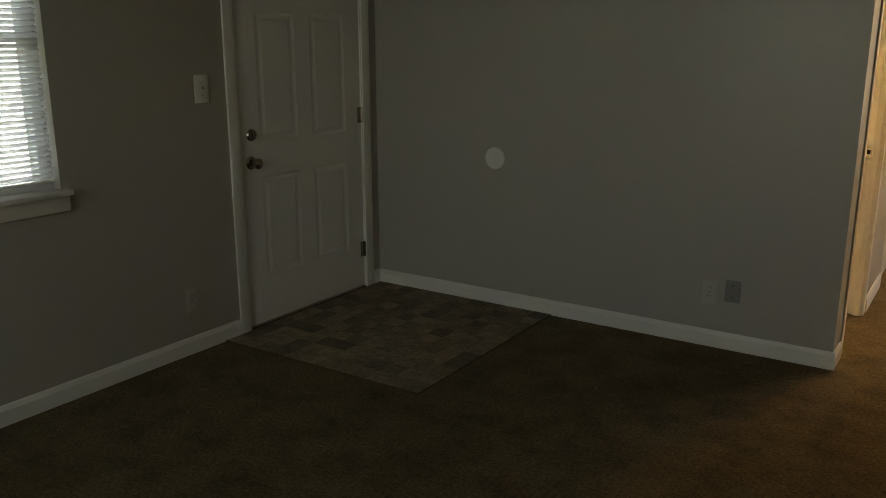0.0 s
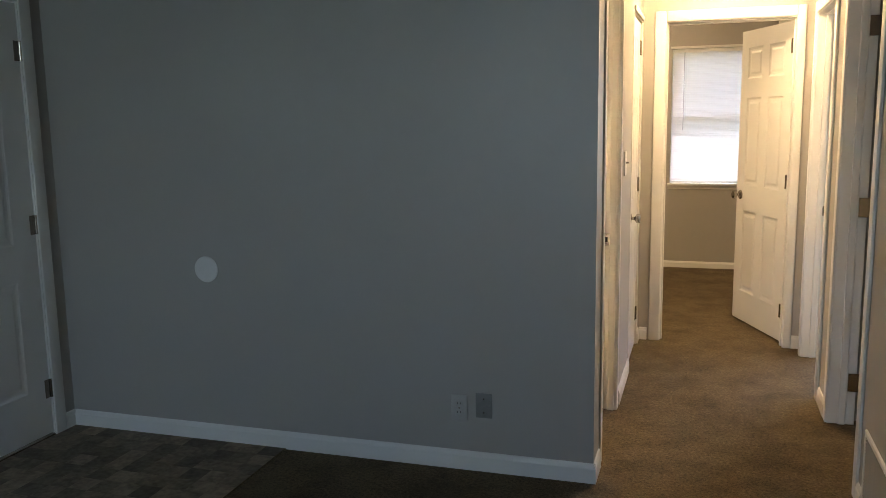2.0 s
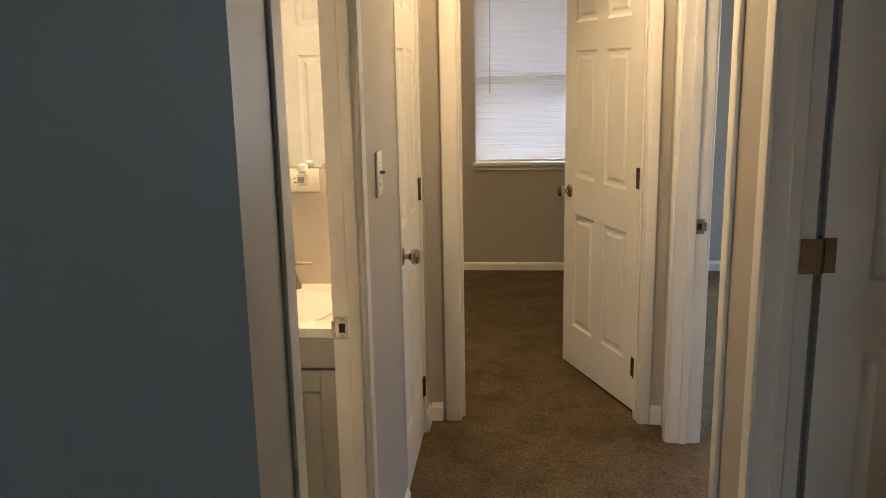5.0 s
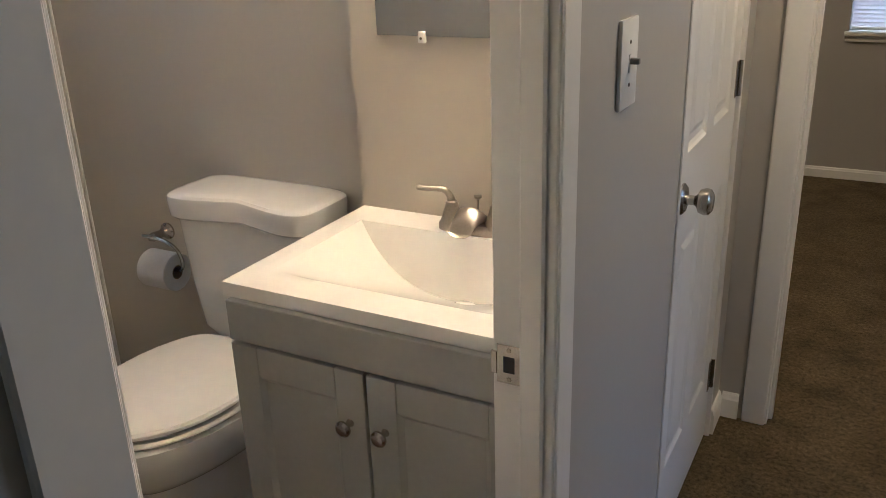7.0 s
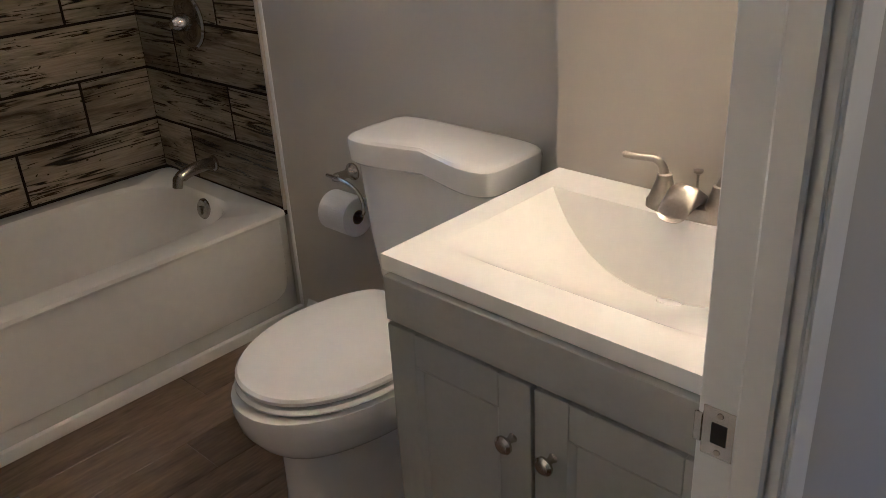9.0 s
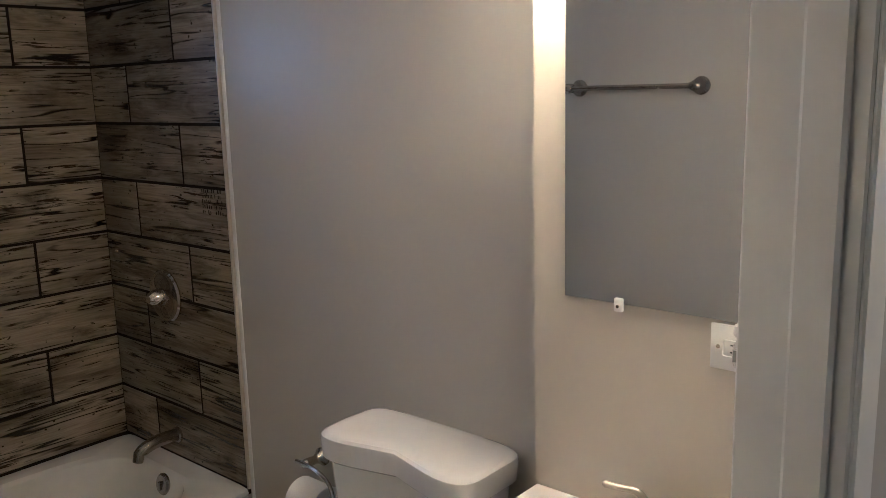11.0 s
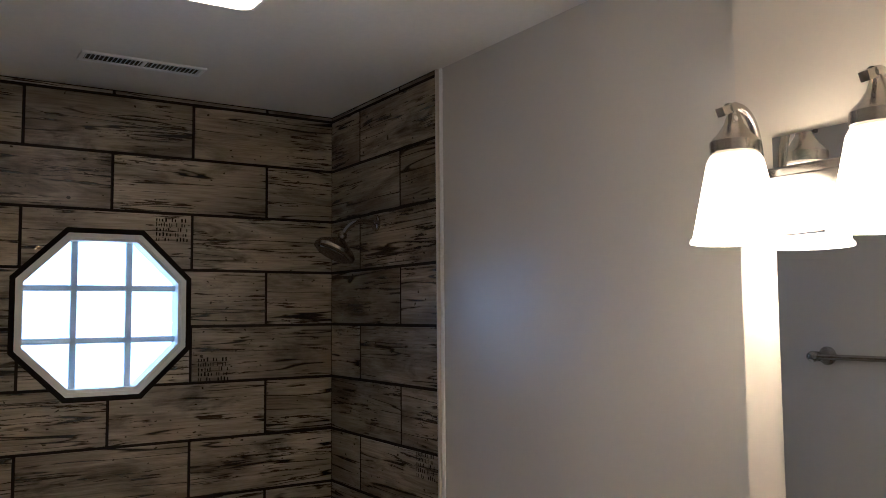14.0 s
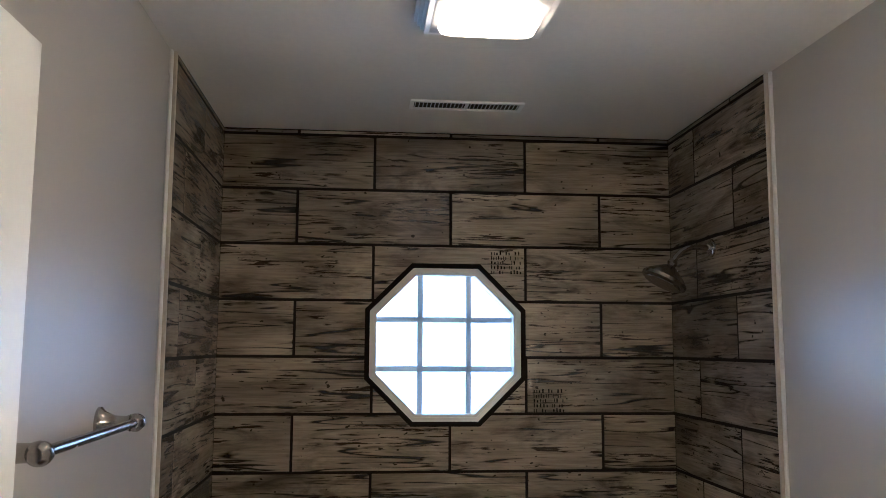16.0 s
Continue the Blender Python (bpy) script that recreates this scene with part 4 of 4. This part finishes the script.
for s in (-1, 1):
    x0, x1 = (-hw + 0.001, -0.003) if s < 0 else (0.003, hw - 0.001)
    z0, z1 = 0.095, 0.7135
    d = part("cabinet_door", boxed(x0 + 0.05, x1 - 0.05, -0.010, -0.001, z0 + 0.05, z1 - 0.05), CABINET, vanity)
    part("stile", boxed(x0, x0 + 0.060, -0.0185, -0.001, z0, z1, 0.0015, 1), CABINET, d)
    part("stile", boxed(x1 - 0.060, x1, -0.0185, -0.001, z0, z1, 0.0015, 1), CABINET, d)
    for a, b in ((z0, z0 + 0.062), (z1 - 0.062, z1)):
        part("rail", boxed(x0 + 0.0605, x1 - 0.0605, -0.0184, -0.001, a, b, 0.0015, 1), CABINET, d)
    bm = bmesh.new()
    xa, xb, za, zb = x0 + 0.0605, x1 - 0.0605, z0 + 0.0625, z1 - 0.0625
    loft(bm, [[(xa, -0.0175, za), (xb, -0.0175, za), (xb, -0.0175, zb), (xa, -0.0175, zb)], [(xa + 0.009, -0.0103, za + 0.009), (xb - 0.009, -0.0103, za + 0.009), (xb - 0.009, -0.0103, zb - 0.009), (xa + 0.009, -0.0103, zb - 0.009)]], False, False)
    part("moulding", bm, CABINET, d)
    kx = s * 0.037
    part("knob", lathe(bmesh.new(), [(0.008, 0), (0.006, 0.004), (0.005, 0.012), (0.010, 0.017), (0.0155, 0.021), (0.0155, 0.025), (0.011, 0.029), (0, 0.031)], pose(kx, -0.0185, 0.608, 90), 20), NICKEL, d, "brushed nickel mushroom knob")

# the moulded top with its sloping basin
CT = 0.830
top = thing("bathroom_sink", "white cultured marble vanity top with integral sink", "sink", pose(0.091, 5.86, CT))


def basin_depth(x, y):
    """Depth of the curved basin floor under the top; x, y from the middle of the top."""
    return 0.146 * (1 - abs(x / 0.260) ** 2.3) * (max(0.0, y + 0.178) / 0.320) ** 0.8


def back_foot(x):
    """Where the steep back of the basin meets its floor."""
    lo, hi = -0.178, 0.142
    for _ in range(30):
        mid = (lo + hi) / 2
        lo, hi = (mid, hi) if basin_depth(x, mid) < 2.5 * (0.142 - mid) else (lo, mid)
    return lo


bm = bmesh.new()
grid, xs = [], [-0.312, -0.286] + [0.260 * math.sin(math.pi * (k - 32) / 64) for k in range(65)] + [0.286, 0.312]
for x in xs:
    inside = abs(x) < 0.2599
    foot = back_foot(x) if inside else 0.142
    col = [(-0.253, 0.0), (-0.20, 0.0)]
    for k in range(25):
        y = -0.178 + (foot + 0.178) * k / 24
        col.append((y, basin_depth(x, y) if inside else 0.0))
    deep = col[-1][1]
    for k in range(1, 7):
        f = k / 6
        col.append((foot + (0.142 - foot) * f + (0 if inside else 0.0002 * k), deep * (1 - f)))
    col += [(0.165, 0.0), (0.233, 0.0)]
    grid.append([bm.verts.new((x, y, -d)) for y, d in col])
ys = grid[0]
for i in range(len(xs) - 1):
    for j in range(len(ys) - 1):
        bm.faces.new([grid[i][j], grid[i + 1][j], grid[i + 1][j + 1], grid[i][j + 1]])
rim = [grid[i][0] for i in range(len(xs))] + [grid[-1][j] for j in range(1, len(ys))] + [grid[i][-1] for i in range(len(xs) - 2, -1, -1)] + [grid[0][j] for j in range(len(ys) - 2, 0, -1)]
low = [bm.verts.new((v.co.x, v.co.y, -0.0275)) for v in rim]
for k in range(len(rim)):
    j = (k + 1) % len(rim)
    bm.faces.new([rim[k], rim[j], low[j], low[k]])
part("slab", bm, MARBLE, top)
part("drain", lathe(bmesh.new(), [(0.021, 0), (0.021, 0.003), (0.014, 0.005), (0, 0.004)], pose(0.03, 0.068, -basin_depth(0.03, 0.068) - 0.001, -17)), PORCELAIN, top, "white pop-up drain stopper")

# ---- faucet ----
fc = thing("faucet", "brushed nickel centerset faucet with two lever handles", "faucet", pose(0.092, 6.035, CT))
part("base", loft(bmesh.new(), [oval(0, 0, 0.081, 0.029, 0, 2.6), oval(0, 0, 0.081, 0.029, 0.012, 2.6), oval(0, 0, 0.075, 0.025, 0.021, 2.6), oval(0, 0, 0.06, 0.014, 0.025, 2.6)]), BRUSHED, fc)
_rings = []
_keys = [(0.014, 0.004, 0.041, 0.030, 90), (0.012, 0.022, 0.039, 0.028, 80), (0.002, 0.033, 0.035, 0.024, 45), (-0.016, 0.038, 0.032, 0.021, 8), (-0.036, 0.035, 0.0295, 0.019, -18), (-0.054, 0.027, 0.0275, 0.016, -35), (-0.065, 0.018, 0.025, 0.012, -50), (-0.069, 0.012, 0.018, 0.006, -60)]
_smooth = [_keys[0]]
for k in range(len(_keys) - 1):
    # a rounded curve through the keys
    p = [_keys[min(max(k + j, 0), len(_keys) - 1)] for j in (-1, 0, 1, 2)]
    for f in (0.25, 0.5, 0.75, 1.0):
        _smooth.append(tuple(0.5 * (2 * b + (c - a) * f + (2 * a - 5 * b + 4 * c - d) * f ** 2 + (3 * b - a - 3 * c + d) * f ** 3) for a, b, c, d in zip(*p)))
for y, z, w, t, tilt in _smooth:
    ty, tz = -math.cos(radians(tilt)), math.sin(radians(tilt))
    _rings.append([(u * w, y - v * t * tz, z + v * t * ty * -1) for u, v, _ in oval(0, 0, 1, 1, 0, 2.0, 24)])
part("spout", loft(bmesh.new(), _rings), BRUSHED, fc)
for s in (-1, 1):
    hb = part("handle", lathe(bmesh.new(), [(0.026, 0.010), (0.0255, 0.018), (0.021, 0.032), (0.0155, 0.047), (0.0125, 0.060), (0, 0.067)], pose(s * 0.051, 0, 0)), BRUSHED, fc)
    part("lever", tube(bmesh.new(), arc((s * 0.051, 0, 0.050), (s * 0.052, 0.0, 0.088), (s * 0.078, -0.008, 0.086), 6) + [Vector((s * 0.100, -0.012, 0.085)), Vector((s * 0.122, -0.015, 0.086)), Vector((s * 0.126, -0.0155, 0.086))], [0.010, 0.009, 0.008, 0.0075, 0.007, 0.0065, 0.006, 0.006, 0.0065, 0.004], 12), BRUSHED, hb)
part("lift_rod", tube(bmesh.new(), [(0, 0.020, 0.015), (0, 0.020, 0.066)], 0.0025, 8), BRUSHED, fc)
part("rod_knob", lathe(bmesh.new(), [(0.003, 0), (0.0085, 0.004), (0.0085, 0.008), (0, 0.010)], pose(0, 0.020, 0.064), 14), BRUSHED, fc)

# ---- mirror, outlet, plug-in ----
mir = thing("mirror", "frameless wall mirror above the vanity held by clips", "mirror", pose(0.105, YV, 1.614))
mw, mh = 0.262, 0.394
part("glass", boxed(-mw, mw, -0.006, -0.001, -mh, mh), MIRROR, mir, smooth=False)
for x in (-0.152, 0.152):
    c = part("clip", boxed(x - 0.008, x + 0.008, -0.011, 0.0, -mh - 0.014, -mh + 0.010, 0.002, 1), PLASTIC, mir, "white plastic mirror clip")
    part("screw", lathe(bmesh.new(), [(0.003, 0), (0.003, 0.0015), (0, 0.002)], pose(x, -0.011, -mh - 0.004, 90), 10), DARKNICKEL, c)


def outlet(name, label, m, horizontal=False, material=PLASTIC):
    """A duplex outlet: local x across, z up, y out of the wall as negative."""
    th = thing(name, label, "outlet", m, "wall outlets")
    a, b = (0.0585, 0.038) if horizontal else (0.035, 0.0575)
    part("cover_plate", boxed(-a, a, -0.006, 0, -b, b, 0.003), material, th)
    for s in (-1, 1):
        cx, cz = (s * 0.0195, 0) if horizontal else (0, s * 0.0195)
        r = part("receptacle", boxed(cx - 0.0165, cx + 0.0165, -0.0085, -0.006, cz - 0.0135, cz + 0.0135, 0.003), material, th)
        for d in (-0.006, 0.006):
            if horizontal:
                part("slot", boxed(cx - 0.004, cx + 0.004, -0.0088, -0.0084, cz + d - 0.0012, cz + d + 0.0012), BLACK, r)
            else:
                part("slot", boxed(cx + d - 0.0012, cx + d + 0.0012, -0.0088, -0.0084, cz - 0.002, cz + 0.006), BLACK, r)
    part("screw", lathe(bmesh.new(), [(0.0035, 0), (0.003, 0.0015), (0, 0.0015)], pose(-0.045 if horizontal else 0, -0.006, 0, 90), 10), NICKEL, th)
    return th


outlet("wall_outlet", "white horizontal outlet under the bathroom mirror", pose(0.177, YV, 1.176), True)
pl = thing("air_freshener", "white plug-in air freshener with clear bottle", "air freshener", pose(0.193, YV - 0.0085, 1.178))
part("plug_body", boxed(-0.019, 0.019, -0.034, 0, -0.020, 0.022, 0.006), PLASTIC, pl)
part("bottle", lathe(bmesh.new(), [(0.014, 0), (0.017, 0.006), (0.017, 0.034), (0.011, 0.042), (0.011, 0.048)], pose(0, -0.046, -0.012), 20), CLEAR, pl, "clear fragrance bottle")
part("cap", lathe(bmesh.new(), [(0.018, 0), (0.019, 0.004), (0.017, 0.016), (0.010, 0.021), (0, 0.022)], pose(0, -0.040, 0.036), 20), PLASTIC, pl)
part("label_bars", boxed(-0.010, 0.010, -0.0655, -0.0628, 0.0, 0.018), GREYPL, pl, "grey printed bars on the bottle")

# ---- vanity light ----
vl = thing("vanity_light", "brushed nickel three-shade vanity light, lit", "vanity light", pose(0.068, YV - 0.006, 1.905))
part("back_plate", boxed(-0.285, 0.285, -0.020, 0, -0.056, 0.052, 0.006), NICKEL, vl)
part("plate_step", boxed(-0.272, 0.272, -0.030, -0.020, -0.012, 0.036, 0.004), NICKEL, vl)
for x in (-0.228, 0.0, 0.228):
    a = part("arm", tube(bmesh.new(), [(x, -0.026, 0.018)] + arc((x, -0.028, 0.030), (x, -0.026, 0.146), (x, -0.082, 0.143), 9) + [Vector((x, -0.100, 0.138))], [0.009, 0.0075, 0.007, 0.007, 0.007, 0.007, 0.007, 0.007, 0.007, 0.0075, 0.008, 0.009], 12), NICKEL, vl)
    part("finial", tube(bmesh.new(), [(x, -0.096, 0.140), (x, -0.119, 0.130)], [0.009, 0.0095], 4), NICKEL, a)
    part("socket_cap", lathe(bmesh.new(), [(0.034, 0.068), (0.037, 0.071), (0.037, 0.088), (0.033, 0.093), (0.024, 0.102), (0.015, 0.116), (0.010, 0.130), (0.008, 0.136), (0, 0.137)], pose(x, -0.088, 0.0)), NICKEL, vl)
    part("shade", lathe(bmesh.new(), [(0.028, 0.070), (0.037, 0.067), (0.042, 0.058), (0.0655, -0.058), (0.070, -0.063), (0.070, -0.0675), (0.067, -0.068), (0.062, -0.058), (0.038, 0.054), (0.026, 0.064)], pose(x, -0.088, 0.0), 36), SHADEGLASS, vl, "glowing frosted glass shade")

# ---- towel bar ----
tb = thing("towel_bar", "brushed nickel towel bar on the bathroom wall", "towel bar", pose(-0.745, YT, 1.585))
for s in (-1, 1):
    part("wall_rose", lathe(bmesh.new(), [(0.030, 0), (0.030, 0.005), (0.022, 0.012), (0.014, 0.030), (0.013, 0.050), (0.016, 0.058)], pose(s * 0.228, 0, 0, -90)), NICKEL, tb)
    part("finial", lathe(bmesh.new(), [(0, -0.022), (0.010, -0.019), (0.016, -0.010), (0.0175, 0.0), (0.016, 0.010), (0.010, 0.018), (0, 0.02)], pose(s * 0.236, 0.066, 0, 0, 90)), NICKEL, tb)
part("bar", tube(bmesh.new(), [(-0.232, 0.066, 0), (0.232, 0.066, 0)], 0.0085), NICKEL, tb)

# ---- bathroom ceiling ----
fan = thing("ceiling_fan_light", "white ceiling exhaust fan with louvres and lit lens", "ceiling light", pose(-0.975, 5.445, CEILING))
for k, (g, z) in enumerate(((0.150, -0.012), (0.143, -0.024), (0.136, -0.036), (0.129, -0.048))):
    bm = bmesh.new()
    for (a0, a1, b0, b1) in ((-g, g, -g, -g + 0.05), (-g, g, g - 0.05, g), (-g, -g + 0.05, -g + 0.0502, g - 0.0502), (g - 0.05, g, -g + 0.0502, g - 0.0502)):
        box(bm, a0, a1, b0, b1, z, z + 0.006)
    part("louvre", bm, PLASTIC, fan)
part("housing", boxed(-0.118, 0.118, -0.118, 0.118, -0.05, 0, 0.004), PLASTIC, fan)
part("lens", loft(bmesh.new(), [oval(-0.006, 0.0, 0.068, 0.104, -0.042, 9), oval(-0.006, 0.0, 0.068, 0.104, -0.062, 9), oval(-0.006, 0.0, 0.064, 0.100, -0.072, 8), oval(-0.006, 0.0, 0.058, 0.094, -0.076, 7)]), LENS, fan, "glowing frosted lens")

vent = thing("ceiling_vent", "white louvred ceiling register above the tub", "ceiling vent", pose(-1.793, 5.494, CEILING))
bm = bmesh.new()
for a0, a1, b0, b1 in ((-0.044, 0.044, -0.172, -0.160), (-0.044, 0.044, 0.160, 0.172), (-0.044, -0.032, -0.1598, 0.1598), (0.032, 0.044, -0.1598, 0.1598)):
    box(bm, a0, a1, b0, b1, -0.006, 0)
part("frame", bm, PLASTIC, vent)
part("backing", boxed(-0.032, 0.032, -0.16, 0.16, -0.0015, -0.0005), BLACK, vent)
for k in range(27):
    y = -0.156 + k * 0.012
    part("fin", boxed(-0.031, 0.031, y - 0.0008, y + 0.0008, -0.0045, -0.0016), PLASTIC, vent) if k != 13 else part("divider", boxed(-0.031, 0.031, y - 0.005, y + 0.005, -0.0058, -0.0016), PLASTIC, vent)

# ---- hall and living room fittings ----
hl = thing("ceiling_light", "frosted dome ceiling light of the hallway, lit", "ceiling light", pose(1.0, 6.30, CEILING), "dome ceiling lights")
part("pan", lathe(bmesh.new(), [(0.15, 0), (0.15, -0.02), (0.135, -0.028)], pose(0, 0, 0)), NICKEL, hl)
part("dome", lathe(bmesh.new(), [(0.132, -0.024), (0.130, -0.045), (0.105, -0.080), (0.06, -0.102), (0, -0.11)], pose(0, 0, 0), 32), HALLGLASS, hl, "glowing frosted dome")


copy_thing(hl, pose(0.1, 8.3, CEILING))["label"] = "frosted dome ceiling light of the bedroom, lit"


def toggle_switch(label, m):
    """A light switch: local x across, z up, y out of the wall as negative."""
    th = thing("light_switch", label, "light switch", m, "wall light switches")
    part("cover_plate", boxed(-0.040, 0.040, -0.007, 0, -0.063, 0.063, 0.003), PLASTIC, th)
    part("toggle_base", boxed(-0.006, 0.006, -0.0085, -0.007, -0.013, 0.013, 0.001), PLASTIC, th)
    t = part("toggle", boxed(-0.004, 0.004, -0.022, -0.006, -0.001, 0.008, 0.002), GREYPL, th, "small grey toggle")
    for z in (-0.030, 0.030):
        part("screw", lathe(bmesh.new(), [(0.0035, 0), (0.003, 0.0015), (0, 0.0015)], pose(0, -0.006, z, 90), 10), NICKEL, th)
    return th


toggle_switch("white toggle switch on the hallway wall", pose(XHL, 5.729, 1.242, 0, 0, 90))
toggle_switch("white toggle switch beside the entry door", pose(XL, 3.272, 1.232, 0, 0, 90))
outlet("wall_outlet", "almond outlet low on the living room wall", pose(XL, 3.126, 0.262, 0, 0, 90), material=ALMOND)
outlet("wall_outlet", "almond outlet low on the partition wall", pose(-0.080, YB, 0.272), material=ALMOND)
bp = thing("cover_plate", "grey blank wall plate beside the outlet", "wall plate", pose(0.028, YB, 0.290))
part("plate", boxed(-0.036, 0.036, -0.006, 0, -0.054, 0.054, 0.003), GREYPL, bp)
for z in (-0.03, 0.03):
    part("screw", lathe(bmesh.new(), [(0.0035, 0), (0.003, 0.0015), (0, 0.0015)], pose(0, -0.006, z, 90), 10), NICKEL, bp)
wg = thing("wall_bumper", "white round door-knob wall guard", "wall guard", pose(-1.279, YB, 0.823))
part("disc", lathe(bmesh.new(), [(0.060, 0), (0.060, 0.003), (0.056, 0.006), (0.03, 0.0045), (0, 0.004)], pose(0, 0, 0, 90), 36), PLASTIC, wg)

rg = thing("return_air_grille", "grey metal return air grille low on the wall", "air grille", pose(XR, 4.225, 0.19))
L, Hh = 0.33, 0.145
for nm, y0, y1, z0, z1 in (("frame_rail", -L, L, Hh - 0.022, Hh), ("frame_rail", -L, L, -Hh, -Hh + 0.022), ("frame_stile", -L, -L + 0.022, -Hh + 0.0222, Hh - 0.0222), ("frame_stile", L - 0.022, L, -Hh + 0.0222, Hh - 0.0222)):
    part(nm, boxed(-0.010, 0, y0, y1, z0, z1, 0.003, 1), PLASTIC, rg)
part("backing", boxed(-0.0015, -0.0005, -L + 0.02, L - 0.02, -Hh + 0.02, Hh - 0.02), BLACK, rg)
bm = bmesh.new()
prism(bm, [(-0.009, -0.004), (-0.008, -0.0045), (-0.0016, 0.006), (-0.0026, 0.0065)], lambda u, v, d: (u, d, v), -L + 0.022, L - 0.022)
_lv = mesh_of("louvre", bm, GRILLE)
for k in range(20):
    ob = new("louvre", _lv)
    ob.parent, ob.location = rg, (0, 0, -Hh + 0.032 + k * 0.0125)


# ---- shower tile, piece by piece ----
Z0, PITCH, JOINT = 0.3925, 0.1864, 0.0092
tiled = tagged(thing("tile_surround", "weathered wood-look porcelain tile tub surround with dark grout", "tile wall"), kind="structure")
bm = bmesh.new()
for piece in cut_away((YT + 0.002, YW - 0.002, 0.37, CEILING - 0.001), octagon(0.266)):
    prism(bm, piece, lambda u, v, d: (d, u, v), XT + 0.0005, XT + 0.0116)
part("grout", bm, GROUT, tiled, smooth=False)
part("grout", boxed(XT + 0.0117, -1.412, YW - 0.0116, YW - 0.0005, 0.37, CEILING - 0.001), GROUT, tiled, smooth=False)
part("grout", boxed(XT + 0.0117, -1.412, YT + 0.0005, YT + 0.0116, 0.37, CEILING - 0.001), GROUT, tiled, smooth=False)
_tiles = {}


def tile(plane, u0, u1, v0, v1):
    """One tile on the tub wall ("x") or on the side walls ("s" towards south, "n" towards north)."""
    w, h = round(u1 - u0 - JOINT, 4), round(v1 - v0 - JOINT, 4)
    if w < 0.01 or h < 0.006:
        return
    key = ("x" if plane == "x" else plane, w, h)
    if key not in _tiles:
        if plane == "x":
            bm = boxed(0, 0.0055, 0, w, 0, h, 0.0012, 1)
        elif plane == "n":
            bm = boxed(0, w, -0.0055, 0, 0, h, 0.0012, 1)
        else:
            bm = boxed(0, w, 0, 0.0055, 0, h, 0.0012, 1)
        _tiles[key] = mesh_of("tile", bm, TILE_Y if plane == "x" else TILE_X)
    ob = new("tile", _tiles[key])
    ob.parent = tiled
    a, b = u0 + JOINT / 2, v0 + JOINT / 2
    ob.location = (XT + 0.0075, a, b) if plane == "x" else (a, YW - 0.0075 if plane == "n" else YT + 0.0075, b)


hole = octagon(0.270)
for r in range(12):
    v0 = Z0 + r * PITCH
    v1 = min(v0 + PITCH, CEILING)
    even = r % 2 == 0
    ends = [YT + 0.009] + ([5.222, 5.738] if even else [4.966, 5.482, 5.998]) + [YW - 0.009]
    for u0, u1 in zip(ends, ends[1:]):
        rect = (u0 + JOINT / 2, u1 - JOINT / 2, v0 + JOINT / 2, v1 - JOINT / 2)
        pieces = cut_away(rect, hole)
        if len(pieces) == 1 and len(pieces[0]) == 4 and abs((rect[1] - rect[0]) - (max(p[0] for p in pieces[0]) - min(p[0] for p in pieces[0]))) < 1e-6 and abs((rect[3] - rect[2]) - (max(p[1] for p in pieces[0]) - min(p[1] for p in pieces[0]))) < 1e-6:
            tile("x", u0, u1, v0, v1)
        elif pieces:
            bm = bmesh.new()
            for pc in pieces:
                prism(bm, [(u - u0, v - v0) for u, v in pc], lambda u, v, d: (d, u, v), 0, 0.0055)
            bmesh.ops.remove_doubles(bm, verts=bm.verts, dist=0.0002)
            ob = part("tile", bm, TILE_Y, tiled, smooth=False)
            ob.location = (XT + 0.0075, u0, v0)
    for plane, even_cut, odd_cut in (("n", -1.907, -1.628), ("s", -1.810, -1.560)):
        xs_ = [XT + 0.009, even_cut if even else odd_cut, -1.412]
        for u0, u1 in zip(xs_, xs_[1:]):
            tile(plane, u0, u1, v0, v1)
for y0, y1 in ((YW - 0.016, YW), (YT, YT + 0.016)):
    part("edge_trim", boxed(-1.411, -1.403, y0, y1, 0.39, CEILING - 0.001, 0.002, 1), BRASSY, tiled, "satin metal tile edge")
    part("edge_board", boxed(-1.4025, -1.389, y0 + 0.008 if y0 > 5 else y0, y1 if y0 > 5 else y1 - 0.008, 0.0, CEILING - 0.001, 0.003, 1), TRIM, tiled, "white painted strip beside the tile")


def stencil(m):
    """Worn, unreadable stencil marks printed on a tile, as plain bars."""
    bm = bmesh.new()
    rnd = random.Random(4)
    for row in range(5):
        x = -0.052
        while x < 0.05:
            w = rnd.uniform(0.004, 0.009)
            if rnd.random() < 0.8:
                box(bm, x, x + w * 0.62, -0.0004, 0, -0.040 + row * 0.016, -0.040 + row * 0.016 + rnd.uniform(0.008, 0.014))
            x += w + 0.003
    ob = part("stencil_mark", bm, GROUT, tiled, "faded dark stencil bars printed on the tile", smooth=False)
    ob.matrix_basis = m


stencil(pose(-2.1318, 5.672, 2.018, 0, 0, 90))
stencil(pose(-2.1318, 5.815, 1.556, 0, 0, 90))
stencil(pose(-1.482, YW - 0.0131, 1.286))
